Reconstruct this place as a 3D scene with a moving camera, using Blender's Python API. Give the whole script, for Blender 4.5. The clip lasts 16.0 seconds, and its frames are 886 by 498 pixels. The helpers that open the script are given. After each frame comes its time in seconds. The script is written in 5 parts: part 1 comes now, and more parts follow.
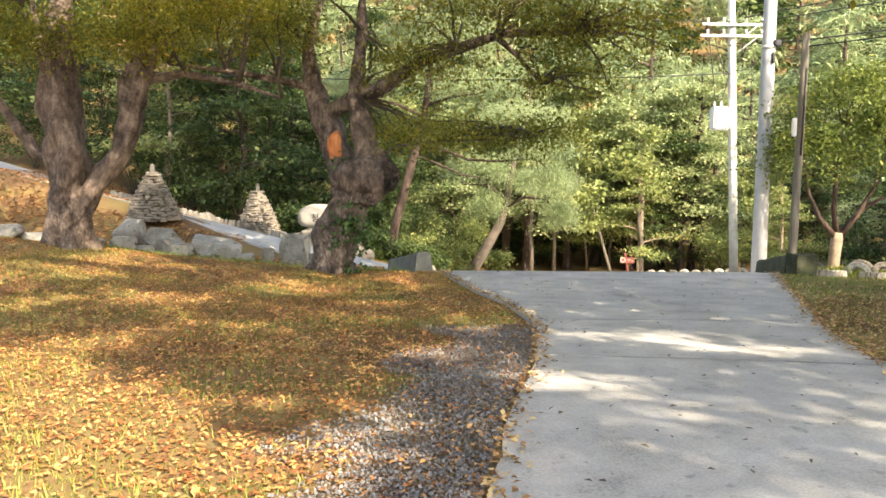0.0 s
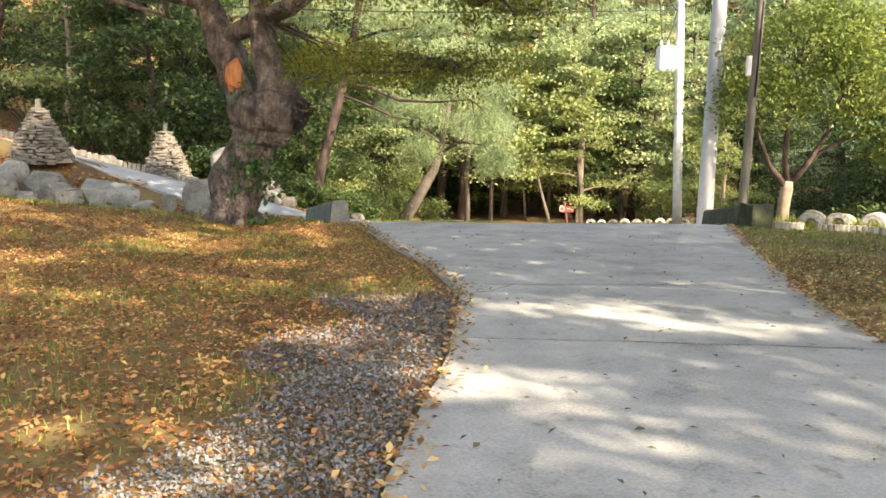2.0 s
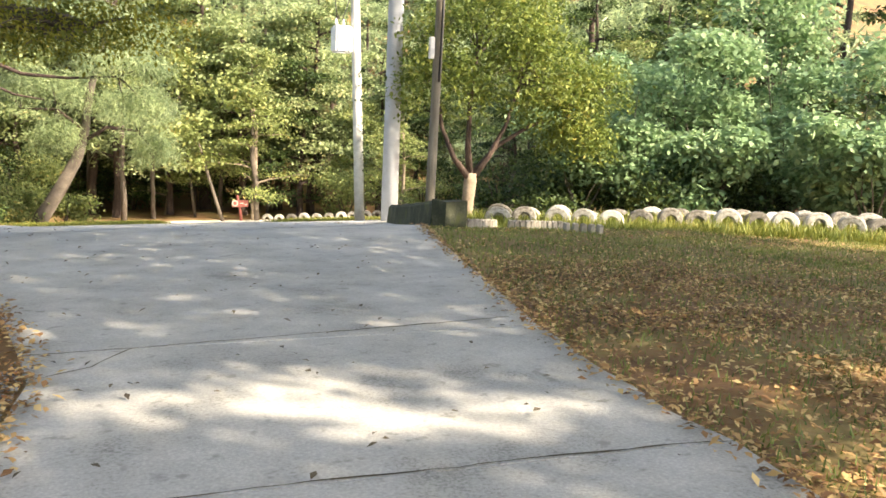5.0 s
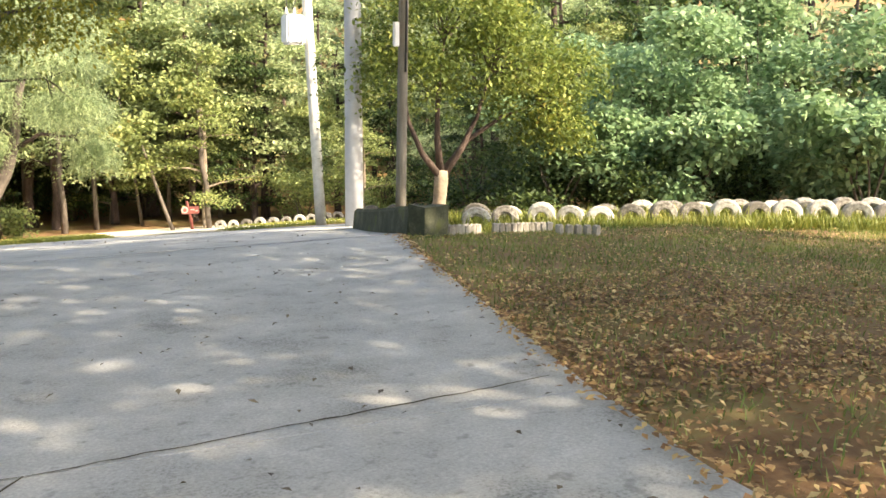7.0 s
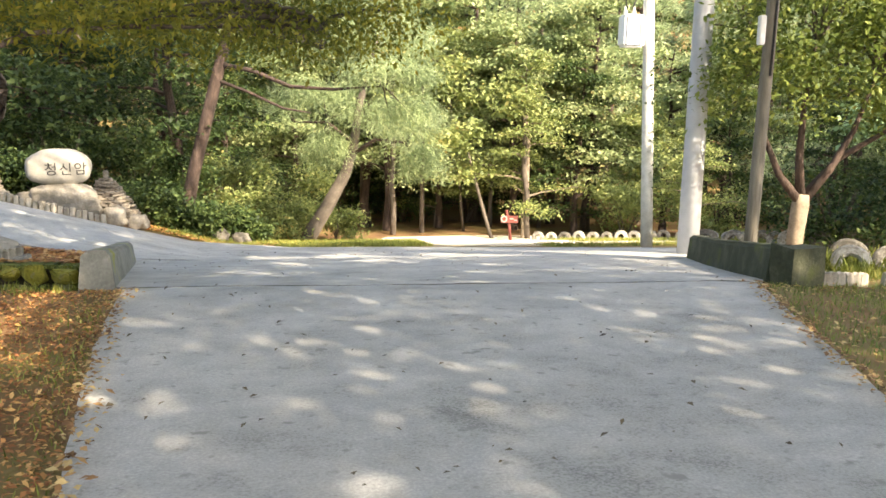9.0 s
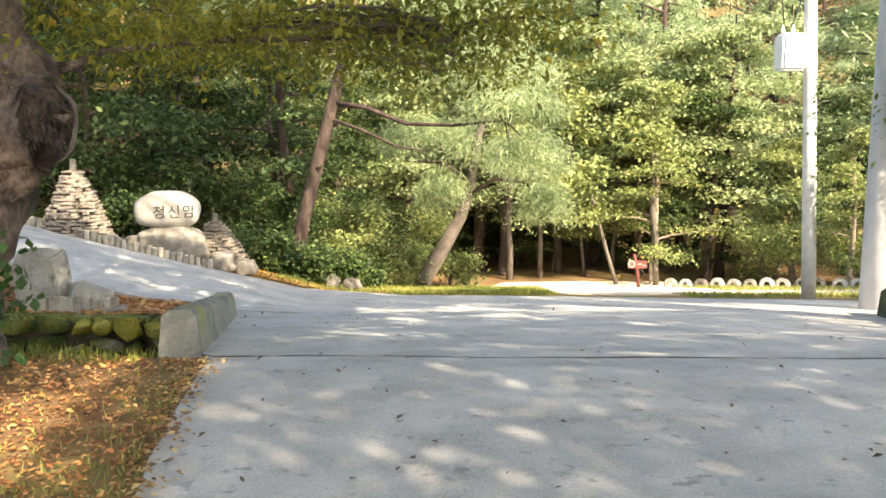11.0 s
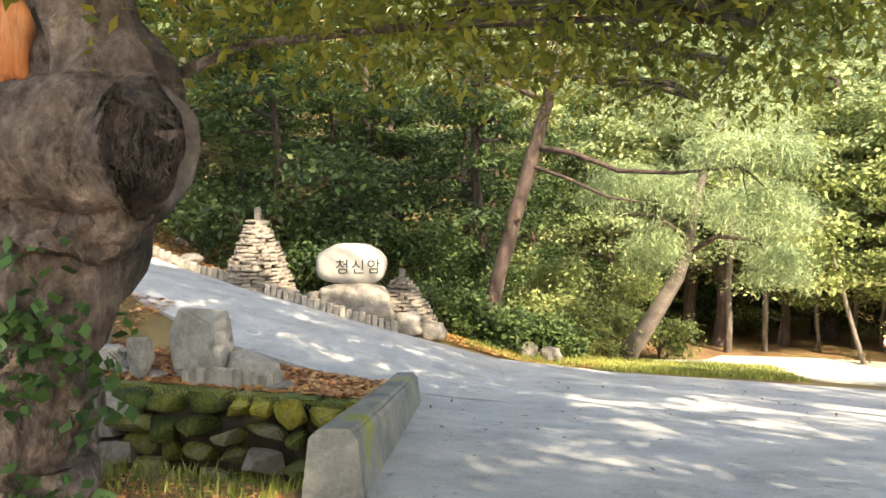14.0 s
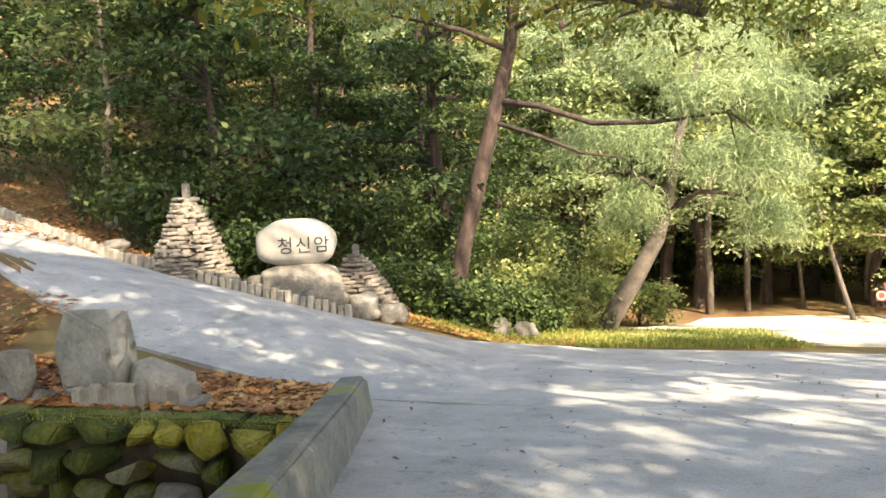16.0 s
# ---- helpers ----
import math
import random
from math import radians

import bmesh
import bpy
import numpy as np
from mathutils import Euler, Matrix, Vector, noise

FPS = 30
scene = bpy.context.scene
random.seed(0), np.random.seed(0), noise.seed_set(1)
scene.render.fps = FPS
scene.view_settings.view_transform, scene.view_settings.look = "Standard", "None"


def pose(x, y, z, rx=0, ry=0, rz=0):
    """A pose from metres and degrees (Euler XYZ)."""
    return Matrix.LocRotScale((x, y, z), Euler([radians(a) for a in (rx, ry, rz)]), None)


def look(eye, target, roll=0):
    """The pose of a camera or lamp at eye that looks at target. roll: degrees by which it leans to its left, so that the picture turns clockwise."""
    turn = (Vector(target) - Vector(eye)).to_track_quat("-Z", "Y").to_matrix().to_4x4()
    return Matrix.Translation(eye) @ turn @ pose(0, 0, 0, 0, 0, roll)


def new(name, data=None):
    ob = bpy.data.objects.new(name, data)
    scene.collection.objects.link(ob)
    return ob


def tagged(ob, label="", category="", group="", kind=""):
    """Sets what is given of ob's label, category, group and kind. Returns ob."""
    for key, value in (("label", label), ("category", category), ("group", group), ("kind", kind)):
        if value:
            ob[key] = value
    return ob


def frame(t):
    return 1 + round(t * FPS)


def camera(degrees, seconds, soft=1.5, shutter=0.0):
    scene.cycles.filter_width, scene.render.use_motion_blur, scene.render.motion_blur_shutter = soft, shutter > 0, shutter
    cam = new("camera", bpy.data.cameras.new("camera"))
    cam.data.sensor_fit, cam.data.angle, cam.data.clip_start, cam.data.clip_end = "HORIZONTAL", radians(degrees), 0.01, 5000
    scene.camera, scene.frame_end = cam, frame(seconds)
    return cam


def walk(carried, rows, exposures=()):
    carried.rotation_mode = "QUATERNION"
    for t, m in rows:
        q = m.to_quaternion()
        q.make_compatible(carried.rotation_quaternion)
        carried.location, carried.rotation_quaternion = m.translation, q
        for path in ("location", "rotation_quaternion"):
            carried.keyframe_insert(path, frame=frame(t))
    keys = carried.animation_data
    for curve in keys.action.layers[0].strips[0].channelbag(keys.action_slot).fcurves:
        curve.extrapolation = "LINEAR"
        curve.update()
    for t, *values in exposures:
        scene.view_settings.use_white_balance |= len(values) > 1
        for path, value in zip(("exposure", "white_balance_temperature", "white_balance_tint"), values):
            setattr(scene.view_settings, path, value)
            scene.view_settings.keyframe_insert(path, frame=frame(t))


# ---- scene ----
cam = camera(57.0, 16.0, soft=1.6)
PATH = [
    (0, (-0.032, 0.141, 1.587), (-0.026, 2.13, 1.379), 0.3),
    (0.5, (0.075, 0.547, 1.553), (0.088, 2.536, 1.341), 0.6),
    (1, (0.164, 1.02, 1.51), (0.194, 2.997, 1.213), 0.6),
    (1.5, (0.257, 1.523, 1.456), (0.327, 3.495, 1.134), 1.1),
    (2, (0.332, 1.976, 1.412), (0.486, 3.942, 1.078), 1.0),
    (2.5, (0.44, 2.341, 1.376), (0.749, 4.289, 1.043), 1.4),
    (3, (0.562, 2.762, 1.353), (0.913, 4.703, 1.024), 1.8),
    (3.5, (0.763, 3.175, 1.318), (1.403, 5.043, 1.001), 2.9),
    (4, (0.907, 3.618, 1.305), (1.664, 5.443, 0.993), 3.6),
    (4.5, (1.012, 4.071, 1.275), (1.853, 5.857, 0.953), 3.6),
    (7, (1.521, 6.029, 1.282), (2.505, 7.734, 0.93), 0.6),
    (7.5, (1.646, 6.455, 1.364), (2.605, 8.175, 1.014), 3.4),
    (8, (1.691, 6.966, 1.321), (2.454, 8.780, 0.962), 3.3),
    (8.5, (1.814, 7.401, 1.294), (2.366, 9.288, 0.926), 2.6),
    (9, (1.965, 7.807, 1.326), (2.235, 9.758, 0.979), 0.9),
    (9.5, (1.931, 8.258, 1.308), (2.135, 10.223, 0.992), 0.7),
    (10, (1.886, 8.674, 1.27), (2.03, 10.644, 0.956), 0.4),
    (12.5, (1.517, 10.94, 1.108), (1.317, 12.926, 0.989), 0.3),
    (13, (1.398, 11.309, 1.12), (1.136, 13.289, 1.007), 0.3),
    (13.5, (1.293, 11.663, 1.125), (0.991, 13.637, 1.01), 0.5),
    (14, (1.177, 12.038, 1.104), (0.734, 13.984, 0.983), 0.5),
    (14.5, (1.09, 12.436, 1.067), (0.639, 14.378, 0.903), 0.6),
    (15, (1.039, 12.906, 1.04), (0.583, 14.846, 0.868), 0.5),
    (15.5, (0.969, 13.4, 1.007), (0.546, 15.346, 0.828), -1.4),
    (16, (0.919, 13.861, 0.985), (0.557, 15.819, 0.79), -2.2),
]

walk(cam, [(t, look(eye, target, roll)) for t, eye, target, roll in PATH],
     exposures=[(0.0, 2.08, 7900, 12), (4.5, 2.12, 7800, 12), (7.0, 2.2, 7900, 12), (10.0, 2.25, 7900, 12), (12.5, 2.32, 7900, 12), (14.5, 2.3, 7900, 12), (16.0, 2.16, 7900, 12)])

# ---- light ----
SUN_AZ, SUN_EL = radians(145), radians(38)   # compass bearing clockwise from +y, height
world = bpy.data.worlds.new("sky")
scene.world = world
world.use_nodes = True
wn = world.node_tree.nodes
sky = wn.new("ShaderNodeTexSky")
sky.sky_type, sky.sun_disc = "NISHITA", False
sky.sun_elevation, sky.sun_rotation = SUN_EL, SUN_AZ
sky.air_density, sky.dust_density = 1.0, 1.5
world.node_tree.links.new(sky.outputs[0], wn["Background"].inputs[0])
wn["Background"].inputs[1].default_value = 0.15
sun_data = bpy.data.lights.new("sun", "SUN")
sun_data.energy, sun_data.angle, sun_data.color = 3.3, radians(0.55), (1.0, 0.93, 0.80)
sun = new("sun", sun_data)
sun_way = Vector((math.sin(SUN_AZ) * math.cos(SUN_EL), math.cos(SUN_AZ) * math.cos(SUN_EL), math.sin(SUN_EL)))
sun.matrix_world = look(sun_way * 60, (0, 0, 0))
scene.view_settings.exposure = 2.1

# ---- materials ----
def material(name, stops, scale=4.0, fine=40.0, rough=0.85, bump=0.3, gap=0.01, island=0.0, objects=0.0,
             stretch=(1, 1, 1), translucent=0.0, metal=0.0, spots=None, grit=0.45):
    """A surface of several colours: broad stains, fine grain, relief; island or objects: how much single pieces differ."""
    m = bpy.data.materials.new(name)
    m.use_nodes = True
    n, l = m.node_tree.nodes, m.node_tree.links
    bsdf = n["Principled BSDF"]
    bsdf.inputs["Roughness"].default_value, bsdf.inputs["Metallic"].default_value = rough, metal
    coord, mapping = n.new("ShaderNodeTexCoord"), n.new("ShaderNodeMapping")
    mapping.inputs["Scale"].default_value = stretch
    l.new(coord.outputs["Object"], mapping.inputs[0])
    broad, grain = n.new("ShaderNodeTexNoise"), n.new("ShaderNodeTexNoise")
    for tex, size, detail in ((broad, scale, 5), (grain, fine, 4)):
        tex.inputs["Scale"].default_value, tex.inputs["Detail"].default_value = size, detail
        tex.inputs["Roughness"].default_value = 0.65
        l.new(mapping.outputs[0], tex.inputs["Vector"])
    mix = n.new("ShaderNodeMath")
    mix.operation = "MULTIPLY_ADD"
    l.new(grain.outputs[0], mix.inputs[0])
    mix.inputs[1].default_value = grit
    l.new(broad.outputs[0], mix.inputs[2])
    value = mix.outputs[0]
    shift = n.new("ShaderNodeMath")
    shift.operation = "SUBTRACT"
    l.new(value, shift.inputs[0])
    shift.inputs[1].default_value = grit / 2
    value = shift.outputs[0]
    for amount, source in ((island, "geometry"), (objects, "object")):
        if amount:
            node = n.new("ShaderNodeNewGeometry") if source == "geometry" else n.new("ShaderNodeObjectInfo")
            more = n.new("ShaderNodeMath")
            more.operation = "MULTIPLY_ADD"
            l.new(node.outputs["Random Per Island" if source == "geometry" else "Random"], more.inputs[0])
            more.inputs[1].default_value = amount
            l.new(value, more.inputs[2])
            less = n.new("ShaderNodeMath")
            less.operation = "SUBTRACT"
            l.new(more.outputs[0], less.inputs[0])
            less.inputs[1].default_value = amount / 2
            value = less.outputs[0]
    ramp = n.new("ShaderNodeValToRGB")
    el = ramp.color_ramp.elements
    while len(el) < len(stops):
        el.new(0.5)
    for e, (at, colour) in zip(el, stops):
        e.position, e.color = at, (*colour, 1)
    l.new(value, ramp.inputs[0])
    colour = ramp.outputs[0]
    if spots:
        at, size, tone = spots
        tex = n.new("ShaderNodeTexNoise")
        tex.inputs["Scale"].default_value, tex.inputs["Detail"].default_value = size, 6
        l.new(coord.outputs["Object"], tex.inputs["Vector"])
        cut = n.new("ShaderNodeMapRange")
        cut.inputs[1].default_value, cut.inputs[2].default_value = at, at + 0.09
        l.new(tex.outputs[0], cut.inputs[0])
        over = n.new("ShaderNodeMix")
        over.data_type = "RGBA"
        l.new(cut.outputs[0], over.inputs[0])
        l.new(colour, over.inputs[6])
        over.inputs[7].default_value = (*tone, 1)
        colour = over.outputs[2]
    l.new(colour, bsdf.inputs["Base Color"])
    if bump:
        node = n.new("ShaderNodeBump")
        node.inputs["Strength"].default_value, node.inputs["Distance"].default_value = bump, gap
        l.new(mix.outputs[0], node.inputs["Height"])
        l.new(node.outputs[0], bsdf.inputs["Normal"])
    if translucent:
        thin, both = n.new("ShaderNodeBsdfTranslucent"), n.new("ShaderNodeMixShader")
        l.new(colour, thin.inputs[0])
        both.inputs[0].default_value = translucent
        l.new(bsdf.outputs[0], both.inputs[1])
        l.new(thin.outputs[0], both.inputs[2])
        l.new(both.outputs[0], n["Material Output"].inputs[0])
    return m


def leafy(name, dark, mid, light, turn=None, rough=0.65, translucent=0.35):
    stops = [(0.2, dark), (0.5, mid), (0.75, light)]
    if turn:
        stops.append((0.88, turn))
    return material(name, stops, 0.35, 3.0, rough, 0, island=0.55, translucent=translucent)


CONCRETE = material("concrete", [(0.2, (0.19, 0.19, 0.18)), (0.38, (0.345, 0.342, 0.328)), (0.55, (0.42, 0.415, 0.4)), (0.8, (0.56, 0.55, 0.525))], 1.6, 60, 0.92, 0.6, 0.008,
                    spots=(0.62, 9.0, (0.26, 0.26, 0.245)), grit=0.85)
OLD_CONCRETE = material("old_concrete", [(0.25, (0.09, 0.09, 0.075)), (0.5, (0.2, 0.195, 0.17)), (0.75, (0.33, 0.32, 0.29))], 2.2, 30, 0.95, 0.5, 0.02,
                        spots=(0.57, 2.2, (0.24, 0.25, 0.03)))
SOIL = material("lawn_soil", [(0.25, (0.11, 0.056, 0.026)), (0.45, (0.2, 0.11, 0.046)), (0.6, (0.19, 0.145, 0.05)), (0.8, (0.28, 0.185, 0.08))], 0.7, 25, 0.95, 0.6, 0.03)
GRAVEL = material("gravel", [(0.2, (0.13, 0.125, 0.125)), (0.5, (0.21, 0.205, 0.205)), (0.8, (0.33, 0.32, 0.31))], 1.2, 60, 0.9, 0.6, 0.02, island=0.35)
LITTER = material("leaf_litter", [(0.12, (0.13, 0.045, 0.018)), (0.35, (0.33, 0.13, 0.045)), (0.6, (0.5, 0.235, 0.08)), (0.8, (0.62, 0.37, 0.14))], 0.6, 6, 0.7, 0, island=0.7, translucent=0.1)
GRASS = material("grass", [(0.2, (0.09, 0.125, 0.02)), (0.5, (0.2, 0.235, 0.04)), (0.8, (0.42, 0.38, 0.1))], 0.5, 5, 0.6, 0, island=0.5, translucent=0.25)
SAND = material("pale_field", [(0.3, (0.52, 0.47, 0.38)), (0.6, (0.66, 0.61, 0.5))], 1.0, 30, 0.95, 0.4, 0.02)
ROCK = material("rock", [(0.25, (0.085, 0.078, 0.065)), (0.5, (0.17, 0.155, 0.132)), (0.75, (0.29, 0.265, 0.23))], 3, 22, 0.9, 0.8, 0.04, objects=0.35)
PALE_ROCK = material("pale_rock", [(0.25, (0.15, 0.14, 0.12)), (0.5, (0.27, 0.255, 0.225)), (0.75, (0.4, 0.375, 0.335))], 3, 22, 0.9, 0.8, 0.03, objects=0.3, spots=(0.62, 5.0, (0.12, 0.115, 0.09)))
YELLOW_MOSS = material("yellow_moss", [(0.25, (0.07, 0.075, 0.012)), (0.5, (0.25, 0.22, 0.025)), (0.75, (0.42, 0.36, 0.06))], 4, 30, 0.95, 0.8, 0.04, spots=(0.62, 4.0, (0.2, 0.18, 0.13)))
RUBBLE = material("rubble", [(0.25, (0.075, 0.066, 0.054)), (0.5, (0.155, 0.135, 0.11)), (0.75, (0.27, 0.235, 0.195))], 5, 40, 0.9, 0.5, 0.02, island=0.5, objects=0.4)
MOSSY = material("mossy_rock", [(0.2, (0.018, 0.024, 0.006)), (0.42, (0.05, 0.07, 0.012)), (0.6, (0.15, 0.16, 0.025)), (0.82, (0.27, 0.25, 0.19))], 2.4, 30, 0.95, 0.7, 0.04, objects=0.35)
DARK_EARTH = material("damp_earth", [(0.3, (0.03, 0.025, 0.015)), (0.7, (0.09, 0.07, 0.04))], 3, 30, 0.95, 0.6, 0.03)
WHITE_POLE = material("white_paint", [(0.3, (0.5, 0.5, 0.47)), (0.6, (0.68, 0.68, 0.65))], 5, 40, 0.6, 0.15, 0.005)
GREY_POLE = material("grey_pole", [(0.3, (0.40, 0.42, 0.46)), (0.7, (0.50, 0.52, 0.56))], 3, 50, 0.6, 0.2, 0.004)
WOOD_POLE = material("weathered_wood", [(0.25, (0.10, 0.09, 0.075)), (0.6, (0.2, 0.18, 0.15)), (0.8, (0.28, 0.25, 0.21))], 4, 25, 0.85, 0.5, 0.01, stretch=(4, 4, 0.3))
BARK = material("cherry_bark", [(0.28, (0.022, 0.016, 0.013)), (0.42, (0.07, 0.05, 0.04)), (0.56, (0.15, 0.112, 0.09)), (0.72, (0.28, 0.215, 0.18))], 3.4, 14, 0.9, 1.0, 0.09, stretch=(1.5, 1.5, 1.0), spots=(0.6, 1.7, (0.035, 0.026, 0.02)))
PINE_BARK = material("pine_bark", [(0.25, (0.022, 0.015, 0.012)), (0.5, (0.06, 0.039, 0.032)), (0.75, (0.13, 0.088, 0.07))], 4, 20, 0.9, 1.0, 0.06, stretch=(1.5, 1.5, 0.5))
PALE_BARK = material("pale_bark", [(0.25, (0.16, 0.12, 0.09)), (0.6, (0.3, 0.24, 0.18)), (0.8, (0.42, 0.35, 0.27))], 4, 25, 0.9, 0.6, 0.02)
GREY_BARK = material("grey_bark", [(0.25, (0.07, 0.055, 0.045)), (0.6, (0.14, 0.115, 0.095)), (0.8, (0.22, 0.185, 0.155))], 4, 25, 0.9, 0.6, 0.02)
TWIG = material("dark_twig", [(0.3, (0.05, 0.04, 0.03)), (0.7, (0.11, 0.09, 0.07))], 5, 30, 0.9, 0)
TYRE = material("whitewashed_rubber", [(0.25, (0.10, 0.09, 0.075)), (0.42, (0.23, 0.21, 0.18)), (0.58, (0.36, 0.34, 0.3)), (0.75, (0.48, 0.46, 0.41))], 6, 24, 0.85, 0.6, 0.02, objects=0.5)
CHERRY_LEAF = leafy("cherry_leaf", (0.1, 0.12, 0.02), (0.23, 0.23, 0.035), (0.38, 0.34, 0.05), (0.42, 0.25, 0.04), translucent=0.6)
BROAD_LEAF = leafy("broad_leaf", (0.02, 0.042, 0.014), (0.055, 0.1, 0.028), (0.13, 0.18, 0.05))
WARM_LEAF = leafy("turning_leaf", (0.13, 0.17, 0.06), (0.26, 0.32, 0.11), (0.42, 0.45, 0.17), (0.48, 0.36, 0.12), translucent=0.4)
PINE_LEAF = leafy("pine_needles", (0.16, 0.22, 0.11), (0.31, 0.4, 0.2), (0.5, 0.57, 0.31))
EDGE_LEAF = leafy("edge_leaf", (0.15, 0.2, 0.085), (0.29, 0.36, 0.16), (0.45, 0.5, 0.25), (0.5, 0.42, 0.18), translucent=0.4)
KUDZU_LEAF = leafy("vine_leaf", (0.14, 0.24, 0.115), (0.25, 0.38, 0.19), (0.38, 0.5, 0.27))
PLUM_LEAF = leafy("plum_leaf", (0.07, 0.11, 0.025), (0.17, 0.23, 0.05), (0.31, 0.35, 0.085), (0.42, 0.36, 0.1), translucent=0.4)
IVY_LEAF = leafy("ivy_leaf", (0.02, 0.06, 0.015), (0.05, 0.12, 0.03), (0.09, 0.18, 0.05))
DRY_LEAF = material("dry_leaf", [(0.2, (0.05, 0.04, 0.03)), (0.6, (0.14, 0.11, 0.07))], 2, 20, 0.8, 0, island=0.6)
BROWN_LITTER = material("brown_litter", [(0.12, (0.12, 0.058, 0.028)), (0.4, (0.31, 0.165, 0.068)), (0.62, (0.48, 0.29, 0.12)), (0.82, (0.6, 0.44, 0.2))], 0.6, 6, 0.75, 0, island=0.75, translucent=0.1)
LAWN_GRASS = material("lawn_grass", [(0.2, (0.07, 0.11, 0.022)), (0.5, (0.16, 0.21, 0.045)), (0.8, (0.32, 0.33, 0.09))], 0.5, 5, 0.6, 0, island=0.5, translucent=0.25)
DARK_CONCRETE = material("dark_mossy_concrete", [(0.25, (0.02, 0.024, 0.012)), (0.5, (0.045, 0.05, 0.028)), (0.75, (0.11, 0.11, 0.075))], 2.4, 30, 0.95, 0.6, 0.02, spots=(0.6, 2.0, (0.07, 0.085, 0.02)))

# ---- shape helpers ----
def mesh_of(name, verts, faces, mat, smooth=False):
    me = bpy.data.meshes.new(name)
    me.from_pydata([tuple(v) for v in verts], [], faces)
    me.materials.append(mat)
    if smooth:
        me.polygons.foreach_set("use_smooth", [True] * len(me.polygons))
    me.update()
    return me


def part(name, bm, mat, parent, label=""):
    """Links a bmesh, or a ready mesh, as one object under a thing or a part."""
    if isinstance(bm, bpy.types.Mesh):
        me = bm
    else:
        me = bpy.data.meshes.new(name)
        bmesh.ops.recalc_face_normals(bm, faces=bm.faces)
        bm.to_mesh(me)
        bm.free()
        me.materials.append(mat)
    ob = new(name, me)
    ob.parent = parent
    return tagged(ob, label)


def thing(name, at, label, category, group="", kind="", turn=0.0):
    ob = new(name)
    ob.matrix_world = pose(*at, 0, 0, turn)
    return tagged(ob, label, category, group, kind)


def lerp(table, v):
    return float(np.interp(v, [a for a, _ in table], [b for _, b in table]))


def smooth(v, a, b):
    t = min(max((v - a) / (b - a), 0.0), 1.0)
    return t * t * (3 - 2 * t)


PROFILE = [(-80, 2.5), (-10, 0.4), (0, 0.1), (5.3, -0.05), (9, -0.2), (12.5, -0.36), (15.7, -0.47), (21, -1.2), (26.3, -1.95),
           (31.7, -2.68), (37, -3.55), (45, -3.8), (60, -1.8), (90, 13), (140, 34), (4000, 60)]
# plan of the driveway: y, then x of its two edges
LEFT_EDGE = [(-12, -2.2), (0, -0.4), (3.9, 0.2), (5.43, 0.44), (7.1, 0.8), (8.6, 0.98), (9.05, 1.05), (10.9, 0.88), (12.6, 0.5), (14.2, 0.2), (16.0, -0.06)]
RIGHT_EDGE = [(-12, -0.6), (0, 2.3), (5.6, 3.49), (6.83, 3.8), (8.0, 3.97), (9.2, 4.28), (11.2, 4.95), (12.4, 5.35), (13.5, 5.68), (15.9, 6.5)]
PARAPET_L = ((-0.36, 16.15), (-1.2, 20.65))
PARAPET_R = ((6.98, 16.2), (8.42, 21.4))


def slope(x, y):
    """Height of the open ground, without the stream bed."""
    z = lerp(PROFILE, y)
    z -= 0.04 * max(0.0, x - 6.0) * (1 - smooth(y, 19, 24)) * (1 - smooth(x, 18, 30)) * smooth(y, 4, 10)
    z += 0.10 * max(0.0, min(-x, 14) - 2.2) * (1 - smooth(y, 16, 18.5)) * smooth(y, 7, 14)
    z += 0.24 * max(0.0, -x - 0.5) * smooth(y, 19.5, 24.6) * (1 - 0.75 * smooth(-x, 14, 40))
    z += 9 * smooth(-x, 16, 60) * smooth(y, 12, 40)
    z += 7 * smooth(y, 27, 60) * smooth(-x + 0.1 * y, 4, 30)
    z += 12 * smooth(x, 26, 90)
    return z


def side_of(line, y):
    (ax, ay), (bx, by) = line
    return ax + (bx - ax) * (y - ay) / (by - ay)


def ground_height(x, y):
    z = slope(x, y)
    bank = 20.0 + 0.02 * x
    if 15.0 < y < 21.0 and x < side_of(PARAPET_L, y) - 0.12:
        near = 16.5
        bed = -2.1
        w = smooth(y, near, near + 0.6) * (1.0 if y < bank + 0.25 else 0.0)
        z = z * (1 - w) + bed * w
    elif 15.0 < y < 21.0 and side_of(PARAPET_R, y) + 0.35 < x < 9.0:
        w = smooth(y, 16.4, 17.2) * (1 - smooth(y, 17.6, 18.2)) * smooth(9.0 - x, 0, 0.8)
        z = z * (1 - w) - 1.5 * w
    return z


def surface(x, y):
    """The ground as built: slightly uneven beside the paving."""
    z = ground_height(x, y) - 0.03
    if abs(x) < 30 and -12 < y < 50:
        paved = lerp(LEFT_EDGE, y) - 0.5 < x < lerp(RIGHT_EDGE, y) + 0.5 or 20 < y < 39
        if lerp(LEFT_EDGE, y) + 0.5 < x < lerp(RIGHT_EDGE, y) - 0.5 and y < 20.9:
            z -= 0.1
        z += 0 if paved else 0.05 * noise.noise((x * 0.9, y * 0.9, 0))
    return z


